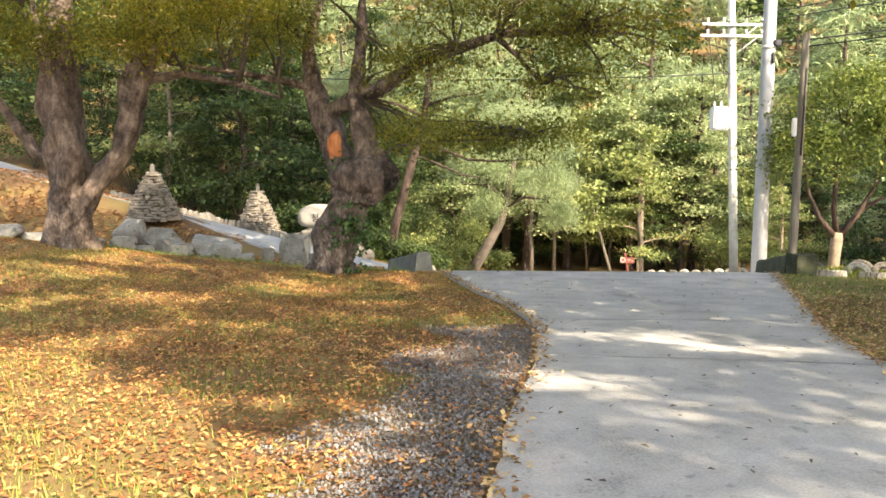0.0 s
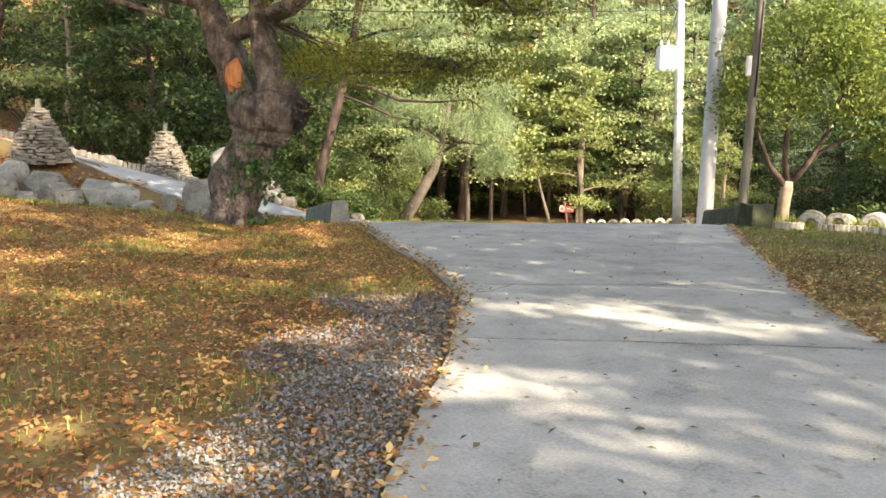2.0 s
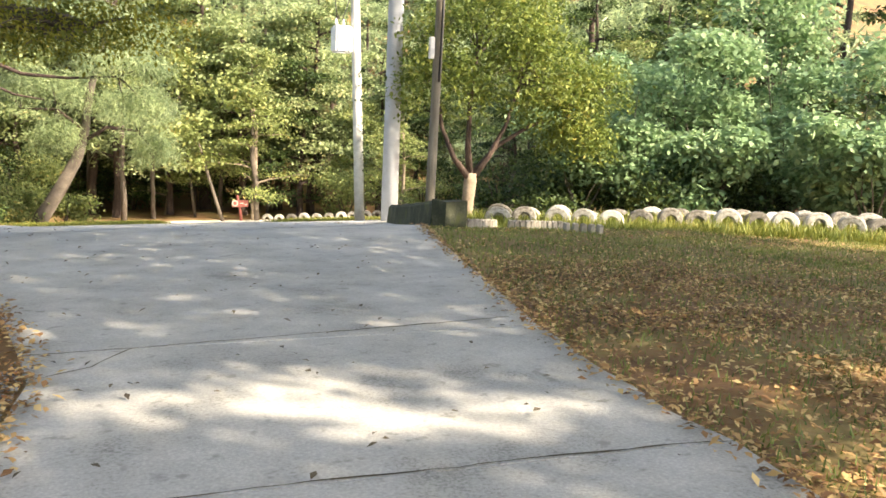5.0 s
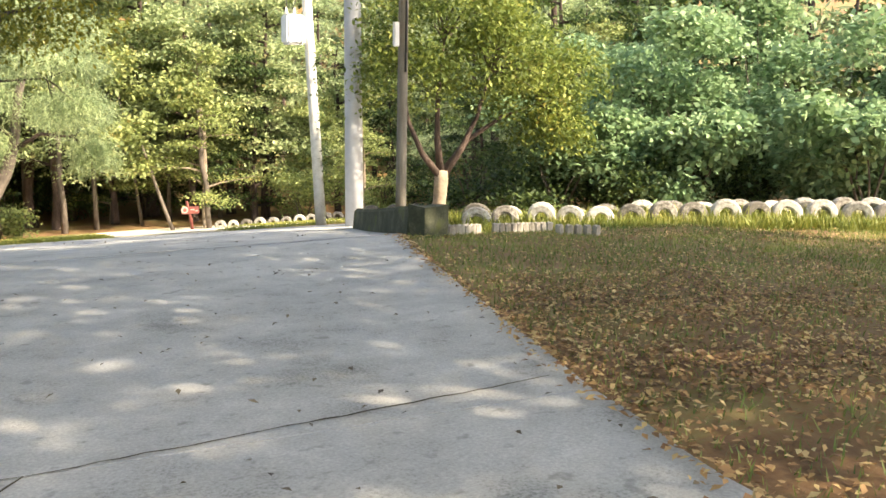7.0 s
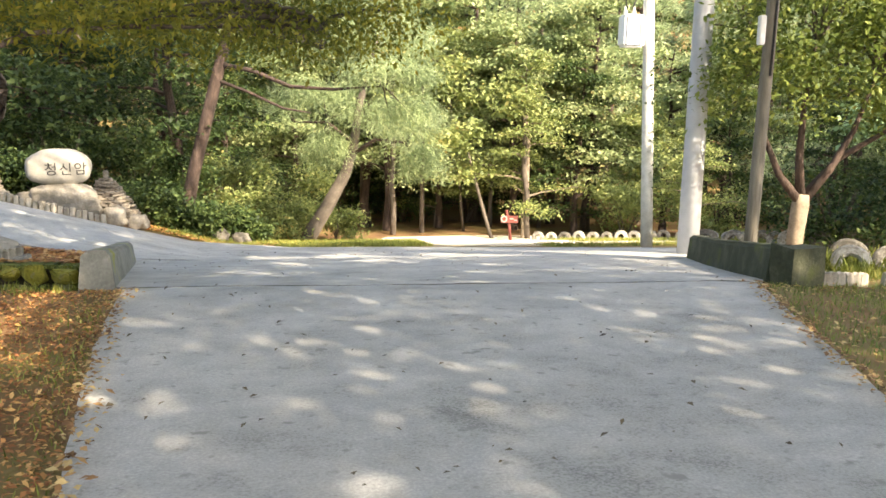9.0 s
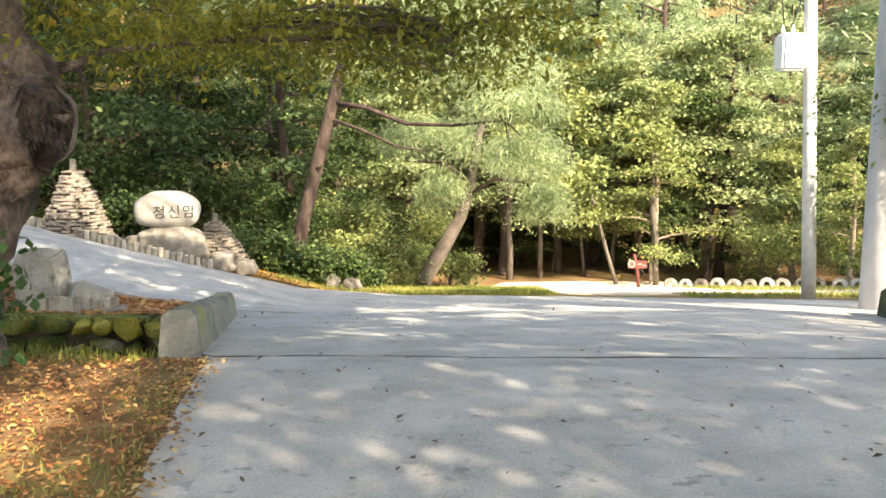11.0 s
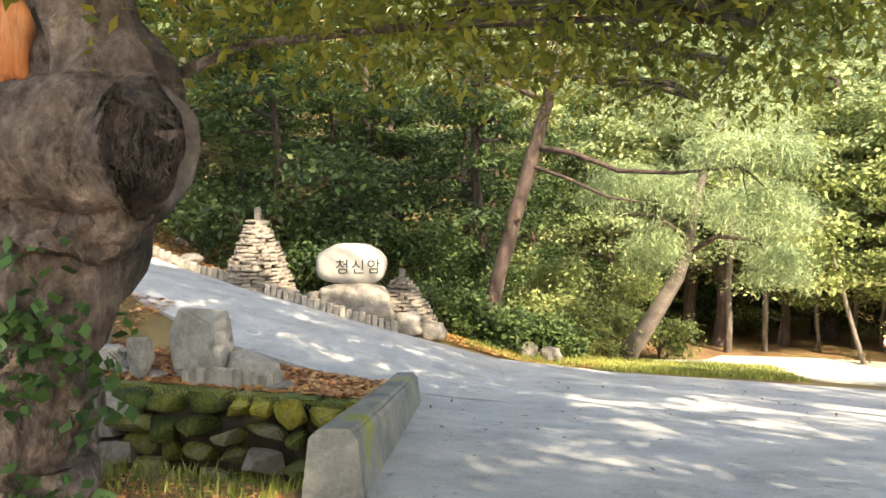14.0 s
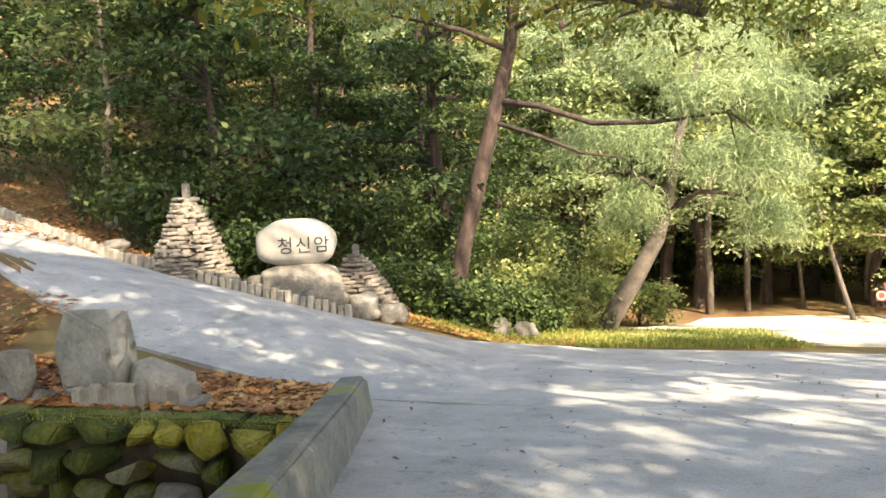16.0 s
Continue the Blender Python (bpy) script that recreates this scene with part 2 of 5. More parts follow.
def build_ground():
    xs = np.unique(np.concatenate([np.arange(-24, 24.01, 0.4), np.array([-3000, -1200, -500, -220, -140, -100, -70, -50, -38, -30, 30, 38, 50, 70, 100, 140, 220, 500, 1200, 3000.0])]))
    ys = np.unique(np.concatenate([np.arange(-12, 15.2, 0.4), np.arange(15.2, 21.6, 0.12), np.arange(21.6, 48, 0.4), np.array([-2500, -900, -300, -100, -50, -25, 52, 57, 63, 70, 80, 90, 105, 120, 140, 250, 600, 1500, 3000.0])]))
    verts, faces = [], []
    for y in ys:
        for x in xs:
            verts.append((x, y, surface(x, y)))
    w = len(xs)
    for j in range(len(ys) - 1):
        for i in range(w - 1):
            a = j * w + i
            faces.append((a, a + 1, a + w + 1, a + w))
    ob = new("ground", mesh_of("ground", verts, faces, SOIL, True))
    return tagged(ob, "brown lawn soil under fallen leaves and thin grass", "ground", kind="structure")


def slab(name, outline, mat, parent, thick=0.16, step=0.45, rise=0.0, label=""):
    """A sheet of concrete laid on the slope: outline gives, for rows along it, the left and the right point."""
    bm = bmesh.new()
    grid = []
    for (ax, ay), (bx, by) in outline:
        row = []
        for k in range(15):
            x, y = ax + (bx - ax) * k / 14, ay + (by - ay) * k / 14
            row.append((x, y, slope(x, y) + rise + 0.012 * noise.noise((x * 0.5, y * 0.5, 3))))
        grid.append(row)
    top = [[bm.verts.new(v) for v in row] for row in grid]
    low = [[bm.verts.new((x, y, z - thick)) for x, y, z in row] for row in grid]
    for j in range(len(grid) - 1):
        for k in range(14):
            bm.faces.new((top[j][k], top[j][k + 1], top[j + 1][k + 1], top[j + 1][k]))
        for k in (0, 14):
            bm.faces.new((top[j][k], top[j + 1][k], low[j + 1][k], low[j][k]))
    for j in (0, len(grid) - 1):
        for k in range(14):
            bm.faces.new((top[j][k], top[j][k + 1], low[j][k + 1], low[j][k]))
    return part(name, bm, mat, parent, label)


build_ground()
driveway = thing("driveway", (0, 0, 0), "pale grey concrete driveway with cracked joints, fallen leaves along it", "driveway", kind="structure")


def drive_rows(y0l, y0r, y1l, y1r, n=8, gap=0.007):
    rows = []
    for i in range(n + 1):
        f = i / n
        yl, yr = y0l + gap + (y1l - y0l - 2 * gap) * f, y0r + gap + (y1r - y0r - 2 * gap) * f
        jag = 0.035
        rows.append(((lerp(LEFT_EDGE, yl) + jag * noise.noise((yl * 2.1, 0, 7)), yl), (lerp(RIGHT_EDGE, yr) + jag * noise.noise((yr * 2.1, 5, 7)), yr)))
    return rows


JOINTS = [(-12, -12), (0.6, 0.2), (3.6, 3.2), (7.42, 6.95), (9.57, 9.2), (16.0, 15.9)]
for (al, ar), (bl, br) in zip(JOINTS, JOINTS[1:]):
    slab("slab", drive_rows(al, ar, bl, br, 16), CONCRETE, driveway, rise=0.012)

# bridge deck and the junction beyond it
slab("bridge_deck", [((side_of(PARAPET_L, y0) if k else lerp(LEFT_EDGE, y0), y0), (side_of(PARAPET_R, y1) if k else lerp(RIGHT_EDGE, y1), y1))
                     for k, (y0, y1) in enumerate([(16.05, 15.95), (16.6, 16.6), (17.6, 17.6), (18.7, 18.7), (20, 20), (21.2, 21.2)])],
     CONCRETE, driveway, rise=0.012)
JUNCTION = [((-1.32, 21.24), (-3.1, 26.55)), ((0, 21.23), (-1.2, 27.2)), ((2, 21.22), (1, 27.6)), ((4, 21.22), (4, 26.9)), ((6, 21.21), (7, 26.2)), ((8.4, 21.2), (9.2, 25.6)), ((9.3, 22.6), (10.5, 24.8))]
slab("junction_slab", JUNCTION, CONCRETE, driveway, rise=0.012)
side_road = thing("side_road", (0, 0, 0), "concrete lane climbing away past the stone cairns", "road", kind="structure")
slab("slab", [((-1.2, 21.2), (-2.95, 26.56)), ((-2.6, 21.7), (-4.3, 26.45)), ((-4.2, 22.2), (-5.6, 26.5)), ((-6, 23.0), (-7.3, 26.7)),
              ((-8.2, 24.3), (-9.2, 27.9)), ((-11, 25.8), (-12, 29.6)), ((-15, 28.4), (-16, 32.4)), ((-22, 32), (-23, 36))], CONCRETE, side_road, rise=0.007)
field = thing("clearing", (0, 0, 0), "bright sunlit sandy clearing with a grass fringe at the wood's edge", "clearing", kind="structure")
slab("sand", [((0.5, 31.5), (4, 38)), ((3, 29.3), (7, 38.4)), ((6, 28.2), (10, 38.2)), ((9, 28.6), (14, 37.5)), ((12, 28.5), (18, 36))], SAND, field, 0.1, rise=0.006)


# cracks and dirt-filled joints in the concrete
def crack(points, width, seed, name="crack"):
    rng = random.Random(seed)
    bm = bmesh.new()
    last = None
    for (ax, ay), (bx, by) in zip(points, points[1:]):
        n = max(3, int(math.hypot(bx - ax, by - ay) / 0.09))
        across = Vector((-(by - ay), bx - ax, 0)).normalized()
        for i in range(n + (points[-1] == (bx, by))):
            f = i / n
            x, y = ax + (bx - ax) * f, ay + (by - ay) * f
            p = Vector((x, y, 0)) + across * (0.03 * noise.noise((x * 2.2, y * 2.2, seed)) + rng.uniform(-0.008, 0.008))
            w = width * rng.uniform(0.3, 1.0) * (0.45 + 0.9 * abs(noise.noise((x * 1.1, y * 1.1, seed + 4))))
            pair = []
            for k in (-1, 1):
                q = p + across * k * w / 2
                pair.append(bm.verts.new((q.x, q.y, slope(q.x, q.y) + 0.016 + 0.012 * noise.noise((q.x * 0.5, q.y * 0.5, 3)))))
            if last:
                bm.faces.new((last[0], last[1], pair[1], pair[0]))
            last = pair
    part(name, bm, DARK_EARTH, driveway, "dark dirt-filled crack")


crack([(1.0, 9.56), (1.61, 9.49), (2.7, 9.5), (4.22, 9.5)], 0.026, 1)
crack([(1.02, 9.0), (1.36, 9.15), (1.61, 9.49)], 0.028, 2)
crack([(0.78, 7.4), (1.61, 7.31), (2.57, 7.17), (3.8, 6.95)], 0.022, 3)
crack([(-0.08, 16.02), (2.0, 15.97), (4.0, 15.94), (6.5, 15.92)], 0.1, 4, "joint")

# ---- masonry ----
def boulder(name, size, seed, mat, parent=None, at=(0, 0, 0), turn=0.0, lumps=0.16, detail=3, flat=0.0):
    bm = bmesh.new()
    bmesh.ops.create_icosphere(bm, subdivisions=detail, radius=0.5)
    for v in bm.verts:
        p = Vector(v.co).normalized()
        k = 1 + lumps * noise.noise((p * 1.4) + Vector((seed * 3.7, 0, 0))) * 2 + lumps * 0.5 * noise.noise(p * 3.5 + Vector((0, seed * 2.3, 0)))
        q = Vector((abs(p.x) ** 0.8 * (1 if p.x > 0 else -1), abs(p.y) ** 0.8 * (1 if p.y > 0 else -1), abs(p.z) ** 0.8 * (1 if p.z > 0 else -1))) * 0.5 * k
        if flat and q.z < -0.5 + flat:
            q.z = -0.5 + flat
        v.co = Vector((q.x * size[0], q.y * size[1], q.z * size[2]))
    me = bpy.data.meshes.new(name)
    bm.to_mesh(me)
    bm.free()
    me.materials.append(mat)
    me.polygons.foreach_set("use_smooth", [True] * len(me.polygons))
    ob = new(name, me)
    ob.parent = parent
    ob.matrix_basis = pose(*at, 0, 0, turn)
    return ob


def parapet(line, label, near_height, far_height, mat, width=0.32):
    """A low concrete bridge wall with chamfered top edges that follows the deck."""
    (ax, ay), (bx, by) = line
    along = Vector((bx - ax, by - ay, 0))
    side = Vector((along.y, -along.x, 0)).normalized()
    ob = thing("parapet", (ax, ay, slope(ax, ay)), label, "parapet")
    bm = bmesh.new()
    rows = []
    for i in range(13):
        f = i / 12
        p = Vector((ax, ay, 0)) + along * f
        base = slope(p.x, p.y)
        h = near_height + (far_height - near_height) * f
        ring = []
        for u, v in ((-1.25, -1.6), (-1.1, 0.0), (-0.86, 0.93), (-0.72, 1.0), (0.72, 1.0), (0.86, 0.93), (1.1, 0.0), (1.25, -1.6)):
            q = p + side * (u * width / 2)
            z = base + (v * h if v > 0 else v * 0.5)
            wob = 0.012 * noise.noise((q.x * 4, q.y * 4, z * 4))
            ring.append(bm.verts.new(Vector((q.x + wob, q.y, z + wob)) - Vector((ax, ay, slope(ax, ay)))))
        rows.append(ring)
    for a, b in zip(rows, rows[1:]):
        for k in range(8):
            bm.faces.new((a[k], a[(k + 1) % 8], b[(k + 1) % 8], b[k]))
    bm.faces.new(rows[0]), bm.faces.new(list(reversed(rows[-1])))
    part("wall", bm, mat, ob)
    bm = bmesh.new()
    rows = []
    for i in range(13):
        f = 0.004 + 0.992 * i / 12
        p = Vector((ax, ay, 0)) + along * f
        h = slope(p.x, p.y) + near_height + (far_height - near_height) * f
        ring = []
        for u, v in ((-0.66, -0.02), (-0.64, 0.012), (-0.5, 0.028), (0.5, 0.028), (0.64, 0.012), (0.66, -0.02)):
            q = p + side * (u * width / 2)
            wob = 0.008 * noise.noise((q.x * 5, q.y * 5, u))
            ring.append(bm.verts.new(Vector((q.x + wob, q.y, h + v + wob)) - Vector((ax, ay, slope(ax, ay)))))
        rows.append(ring)
    for a, b in zip(rows, rows[1:]):
        for k in range(6):
            bm.faces.new((a[k], a[(k + 1) % 6], b[(k + 1) % 6], b[k]))
    bm.faces.new(rows[0]), bm.faces.new(list(reversed(rows[-1])))
    part("cap", bm, mat, ob)
    return ob


parapet(PARAPET_L, "low weathered concrete bridge parapet with yellow-green moss", 0.36, 0.30, OLD_CONCRETE)
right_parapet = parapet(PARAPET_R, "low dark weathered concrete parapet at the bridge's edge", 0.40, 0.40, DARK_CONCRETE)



def stone_mesh(name, size, seed, mat, lumps=0.22, soft=0.35):
    bm = bmesh.new()
    bmesh.ops.create_cube(bm, size=1)
    bmesh.ops.subdivide_edges(bm, edges=bm.edges, cuts=1, use_grid_fill=True)
    for v in bm.verts:
        p = Vector(v.co)
        r = p.length
        p = p * (1 - soft * max(0, r - 0.5)) * (1 + lumps * noise.noise(p * 2 + Vector((seed * 5.1, seed, 0))))
        v.co = Vector((p.x * size[0], p.y * size[1], p.z * size[2]))
    me = bpy.data.meshes.new(name)
    bm.to_mesh(me)
    bm.free()
    me.materials.append(mat)
    return me


def crag(name, size, seed, mat, parent=None, at=(0, 0, 0), turn=0.0, points=18, edge=0.025):
    """An angular broken stone with flat facets and worn edges."""
    r = random.Random(seed)
    bm = bmesh.new()
    for _ in range(points):
        p = Vector((r.uniform(-1, 1), r.uniform(-1, 1), r.uniform(-1, 1)))
        p /= max(abs(p.x), abs(p.y), abs(p.z)) ** 0.8
        bm.verts.new(Vector((p.x * size[0], p.y * size[1], p.z * size[2])) * 0.5)
    hull = bmesh.ops.convex_hull(bm, input=bm.verts)
    bmesh.ops.delete(bm, geom=[g for g in hull["geom_interior"] if isinstance(g, bmesh.types.BMVert)], context="VERTS")
    bmesh.ops.dissolve_limit(bm, angle_limit=radians(14), verts=bm.verts, edges=bm.edges)
    bmesh.ops.bevel(bm, geom=list(bm.edges), offset=edge, segments=2, affect="EDGES", clamp_overlap=True)
    bmesh.ops.recalc_face_normals(bm, faces=bm.faces)
    me = bpy.data.meshes.new(name)
    bm.to_mesh(me)
    bm.free()
    me.materials.append(mat)
    ob = new(name, me)
    ob.parent = parent
    ob.matrix_basis = pose(*at, 0, 0, turn)
    return ob


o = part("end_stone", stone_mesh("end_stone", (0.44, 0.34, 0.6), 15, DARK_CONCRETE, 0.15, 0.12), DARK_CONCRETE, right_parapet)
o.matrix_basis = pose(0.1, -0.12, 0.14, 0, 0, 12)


def cairn(at, height, radius, label, rng, bulge=1.25):
    """A tapering tower of many flat stones round a core, with a pointed stone on top."""
    ob = thing("cairn", at, label, "cairn", "stone cairns by the lane")
    core = bmesh.new()
    bmesh.ops.create_cone(core, cap_ends=True, segments=16, radius1=radius * 0.86, radius2=0.04, depth=height * 0.95)
    bmesh.ops.translate(core, verts=core.verts, vec=(0, 0, height * 0.47))
    part("core", core, RUBBLE, ob)
    kinds = [stone_mesh("stone", (s, s * 0.8, t), k, RUBBLE) for k, (s, t) in enumerate([(0.24, 0.06), (0.19, 0.05), (0.15, 0.07), (0.27, 0.05), (0.2, 0.08)])]
    z = 0.0
    while z < height * 0.93:
        f = z / height
        r = radius * (1 - f) ** (1 / bulge) + 0.03
        n = max(4, int(2 * math.pi * r / 0.195))
        for i in range(n):
            a = 2 * math.pi * (i + rng.random() * 0.6) / n + z * 5
            o = new("stone", kinds[rng.randrange(5)])
            o.parent = ob
            rr = r - 0.06 + rng.uniform(-0.014, 0.016)
            o.matrix_basis = pose(rr * math.cos(a), rr * math.sin(a), z + rng.uniform(0, 0.035), rng.uniform(-6, 6), rng.uniform(-6, 6), math.degrees(a) + 90 + rng.uniform(-20, 20))
        z += 0.072
    tip = stone_mesh("top_stone", (0.12, 0.1, 0.3), 9, ROCK)
    o = part("top_stone", tip, ROCK, ob)
    o.location = (0, 0, height - 0.03)
    return ob


def tube(bm, points, radii, sides=9, seed=0.0, rough=0.0):
    """A tapering round limb through the points."""
    rings = []
    pts = [Vector(p) for p in points]
    for i, (p, r) in enumerate(zip(pts, radii)):
        d = (pts[min(i + 1, len(pts) - 1)] - pts[max(i - 1, 0)]).normalized()
        u = d.orthogonal().normalized() if i == 0 else (u - d * u.dot(d)).normalized()
        v = d.cross(u)
        ring = []
        for k in range(sides):
            a = 2 * math.pi * k / sides
            rr = r * (1 + rough * noise.noise((math.cos(a) * 1.5 + seed, math.sin(a) * 1.5, i * 0.35)))
            ring.append(bm.verts.new(p + (u * math.cos(a) + v * math.sin(a)) * rr))
        rings.append(ring)
    for a, b in zip(rings, rings[1:]):
        for k in range(sides):
            f = bm.faces.new((a[k], a[(k + 1) % sides], b[(k + 1) % sides], b[k]))
            f.smooth = True
    bm.faces.new(rings[0]), bm.faces.new(list(reversed(rings[-1])))


def curve_points(a, b, sag, n, rng, wander=0.0):
    a, b = Vector(a), Vector(b)
    out = []
    for i in range(n + 1):
        f = i / n
        p = a.lerp(b, f) + Vector((0, 0, sag * 4 * f * (1 - f)))
        if 0 < i < n:
            p += Vector((rng.uniform(-1, 1), rng.uniform(-1, 1), rng.uniform(-1, 1))) * wander
        out.append(p)
    return out


def leaf_mesh(name, centres, size, mat, seed, droop=0.3, slim=0.5, spread=None, per=12):
    """Many single leaves, each a bent pair of triangles, scattered in sprays round the given centres."""
    r = np.random.default_rng(seed)
    c = np.repeat(np.asarray(centres, float), per, axis=0)
    n = len(c)
    sp = np.asarray(spread if spread is not None else (0.3, 0.3, 0.2))
    c = c + r.normal(0, 1, (n, 3)) * sp
    a = r.uniform(0, 2 * math.pi, n)
    tilt = r.normal(-droop, 0.45, n)
    d = np.stack([np.cos(a) * np.cos(tilt), np.sin(a) * np.cos(tilt), np.sin(tilt)], 1)
    up = r.normal(0, 0.45, (n, 3)) + (0, 0, 1)
    w = np.cross(d, up)
    w /= np.linalg.norm(w, axis=1)[:, None] + 1e-9
    s = size * r.uniform(0.6, 1.35, n)[:, None]
    nrm = np.cross(w, d)
    v = np.stack([c, c + d * s * 0.5 + w * s * slim * 0.5 + nrm * s * 0.06, c + d * s, c + d * s * 0.5 - w * s * slim * 0.5 + nrm * s * 0.06], 1).reshape(-1, 3)
    me = bpy.data.meshes.new(name)
    me.vertices.add(4 * n)
    me.vertices.foreach_set("co", v.ravel())
    me.loops.add(4 * n)
    me.loops.foreach_set("vertex_index", np.arange(4 * n, dtype=np.int32))
    me.polygons.add(n)
    me.polygons.foreach_set("loop_start", np.arange(0, 4 * n, 4, dtype=np.int32))
    me.materials.append(mat)
    me.update(calc_edges=True)
    return me


def blob_centres(seed, n, lobes):
    """Points on the shells of several uneven lobes: centre, radii, share."""
    r = np.random.default_rng(seed)
    out = []
    for (cx, cy, cz), (rx, ry, rz), share in lobes:
        k = int(n * share)
        d = r.normal(0, 1, (k, 3))
        d /= np.linalg.norm(d, axis=1)[:, None]
        d[:, 2] = np.where(d[:, 2] < -0.4, -d[:, 2], d[:, 2])
        rad = r.uniform(0.55, 1.05, (k, 1)) ** 0.6
        out.append(d * rad * (rx, ry, rz) + (cx, cy, cz))
    return np.concatenate(out)


def bush_centres(seed, n, reach, height, lobes=9, base=0.0):
    r = np.random.default_rng(seed)
    some = []
    for _ in range(lobes):
        a, d = r.uniform(0, 2 * math.pi), reach * math.sqrt(r.uniform(0, 0.7))
        z = base + (height - base) * r.uniform(0.15, 0.85)
        q = reach * r.uniform(0.28, 0.5)
        some.append(((d * math.cos(a), d * math.sin(a), z), (q, q, q * 0.75), 1 / lobes))
    return blob_centres(seed + 1, n, some)


def forest_tree(seed, height, reach, mat, bark, size, n, start=0.3, lean=0.0, slim=0.55, per=12, needles=False, loose=1.0):
    """A tall tree: a bent trunk, limbs, and a crown of sprays in layered lobes. Returns trunk mesh and crown mesh."""
    rng = random.Random(seed)
    bm = bmesh.new()
    top = Vector((lean * height, rng.uniform(-0.3, 0.3), height * 0.95))
    pts = curve_points((0, 0, -0.3), top, 0, 7, rng, 0.12)
    r0 = 0.012 * height + 0.06
    tube(bm, pts, [r0 * (1 - 0.85 * i / 7) * (1.35 if i == 0 else 1) for i in range(8)], 8, seed, 0.2)
    lobes, k = [], 17 if needles else 18
    for i in range(k):
        f = start + (0.97 - start) * (i + rng.random() * 0.7) / k
        a = rng.uniform(0, 2 * math.pi)
        p = pts[0].lerp(pts[-1], f)
        length = reach * (1.1 - 0.75 * (f - start) / (1 - start)) * rng.uniform(0.65, 1.1)
        end = p + Vector((math.cos(a) * length, math.sin(a) * length, rng.uniform(-0.05, 0.25) * length))
        tube(bm, curve_points(p, end, 0.05 * length, 4, rng, 0.06), [r0 * 0.35, r0 * 0.28, r0 * 0.2, r0 * 0.13, r0 * 0.06], 5)
        q = length * rng.uniform(0.36, 0.56)
        thick = 0.22 if needles else 0.24
        lobes.append((tuple(p.lerp(end, 0.75)), (q, q, q * thick), 1))
        lobes.append((tuple(p.lerp(end, 0.4) + Vector((0, 0, 0.2))), (q * 0.7, q * 0.7, q * thick * 0.8), 0.5))
    total = sum(s for *_, s in lobes)
    trunk = bpy.data.meshes.new("trunk")
    bm.to_mesh(trunk)
    bm.free()
    trunk.materials.append(bark)
    crown = leaf_mesh("crown", blob_centres(seed, n // per, [(c, r, s / total) for c, r, s in lobes]), size, mat, seed, slim=slim, per=per,
                      spread=(0.2 * loose, 0.2 * loose, 0.1 * loose) if needles else (0.26 * loose, 0.26 * loose, 0.1 * loose))
    return trunk, crown




# ---- the wood ----
KINDS = {
    "pine": [forest_tree(11 + k, h, 3.4, PINE_LEAF, PINE_BARK, 0.36, 9000, 0.16, 0.04, 0.085, 20, True) for k, h in enumerate((12, 14, 10.5))],
    "broad": [forest_tree(21 + k, h, 3.2, BROAD_LEAF, PINE_BARK, 0.17, 8500, 0.10) for k, h in enumerate((9, 11, 7))],
    "warm": [forest_tree(31 + k, h, 2.8, WARM_LEAF, PALE_BARK, 0.17, 7500, 0.18) for k, h in enumerate((7, 9))],
    "edge": [forest_tree(71 + k, h, 3.7, EDGE_LEAF, PINE_BARK, 0.17, 13000, 0.3) for k, h in enumerate((8.5, 10, 7.5))],
    "far pine": [forest_tree(11 + k, h, 3.4, PINE_LEAF, PINE_BARK, 0.58, 2800, 0.14, 0.04, 0.16, 12, True, 1.5) for k, h in enumerate((12, 14, 10.5))],
    "far broad": [forest_tree(21 + k, h, 3.2, BROAD_LEAF, PINE_BARK, 0.4, 2600, 0.10, per=8, loose=1.4) for k, h in enumerate((9, 11, 7))],
    "far warm": [forest_tree(31 + k, h, 2.8, WARM_LEAF, PALE_BARK, 0.36, 2400, 0.16, per=8, loose=1.4) for k, h in enumerate((7, 9))],
}
TAGS = {"edge": "broadleaf tree with light green boughs hanging over the clearing", "pine": "tall pine with light green needle sprays in the wood", "broad": "dense green broadleaf tree at the wood's edge",
        "warm": "young tree with yellow-green turning leaves"}


def plant(kind, which, x, y, size=1.0, turn=0.0, name="tree"):
    some = KINDS["far " + kind if y > 50.5 or x < -17 or x > 26 else kind]
    trunk, crown = some[which % len(some)]
    ob = thing(name, (x, y, slope(x, y)), TAGS[kind], "tree", kind + " trees of the wood", turn=turn)
    ob.scale = (size, size, size)
    part("trunk", trunk, None, ob)
    part("crown", crown, None, ob)
    return ob


rng = random.Random(9)
for row, (y, x0, x1, step, kinds) in enumerate([(43, 10, 30, 3.0, "pwb"), (48, -6, 36, 3.0, "pppw"), (54, -12, 44, 3.6, "ppb"), (61, -18, 54, 4.4, "ppb"), (70, -26, 64, 5.5, "pb"), (82, -32, 76, 6, "pb"), (95, -42, 84, 7, "pb"), (110, -46, 92, 8, "pb")]):
    x = x0
    while x < x1:
        kind = {"p": "pine", "w": "warm", "b": "broad"}[rng.choice(kinds)]
        plant(kind, rng.randrange(3), x + rng.uniform(-1, 1), y + rng.uniform(-1.2, 1.2), rng.uniform(0.85, 1.15) * (0.9 + 0.1 * row), rng.uniform(0, 360))
        x += step * rng.uniform(0.8, 1.2)
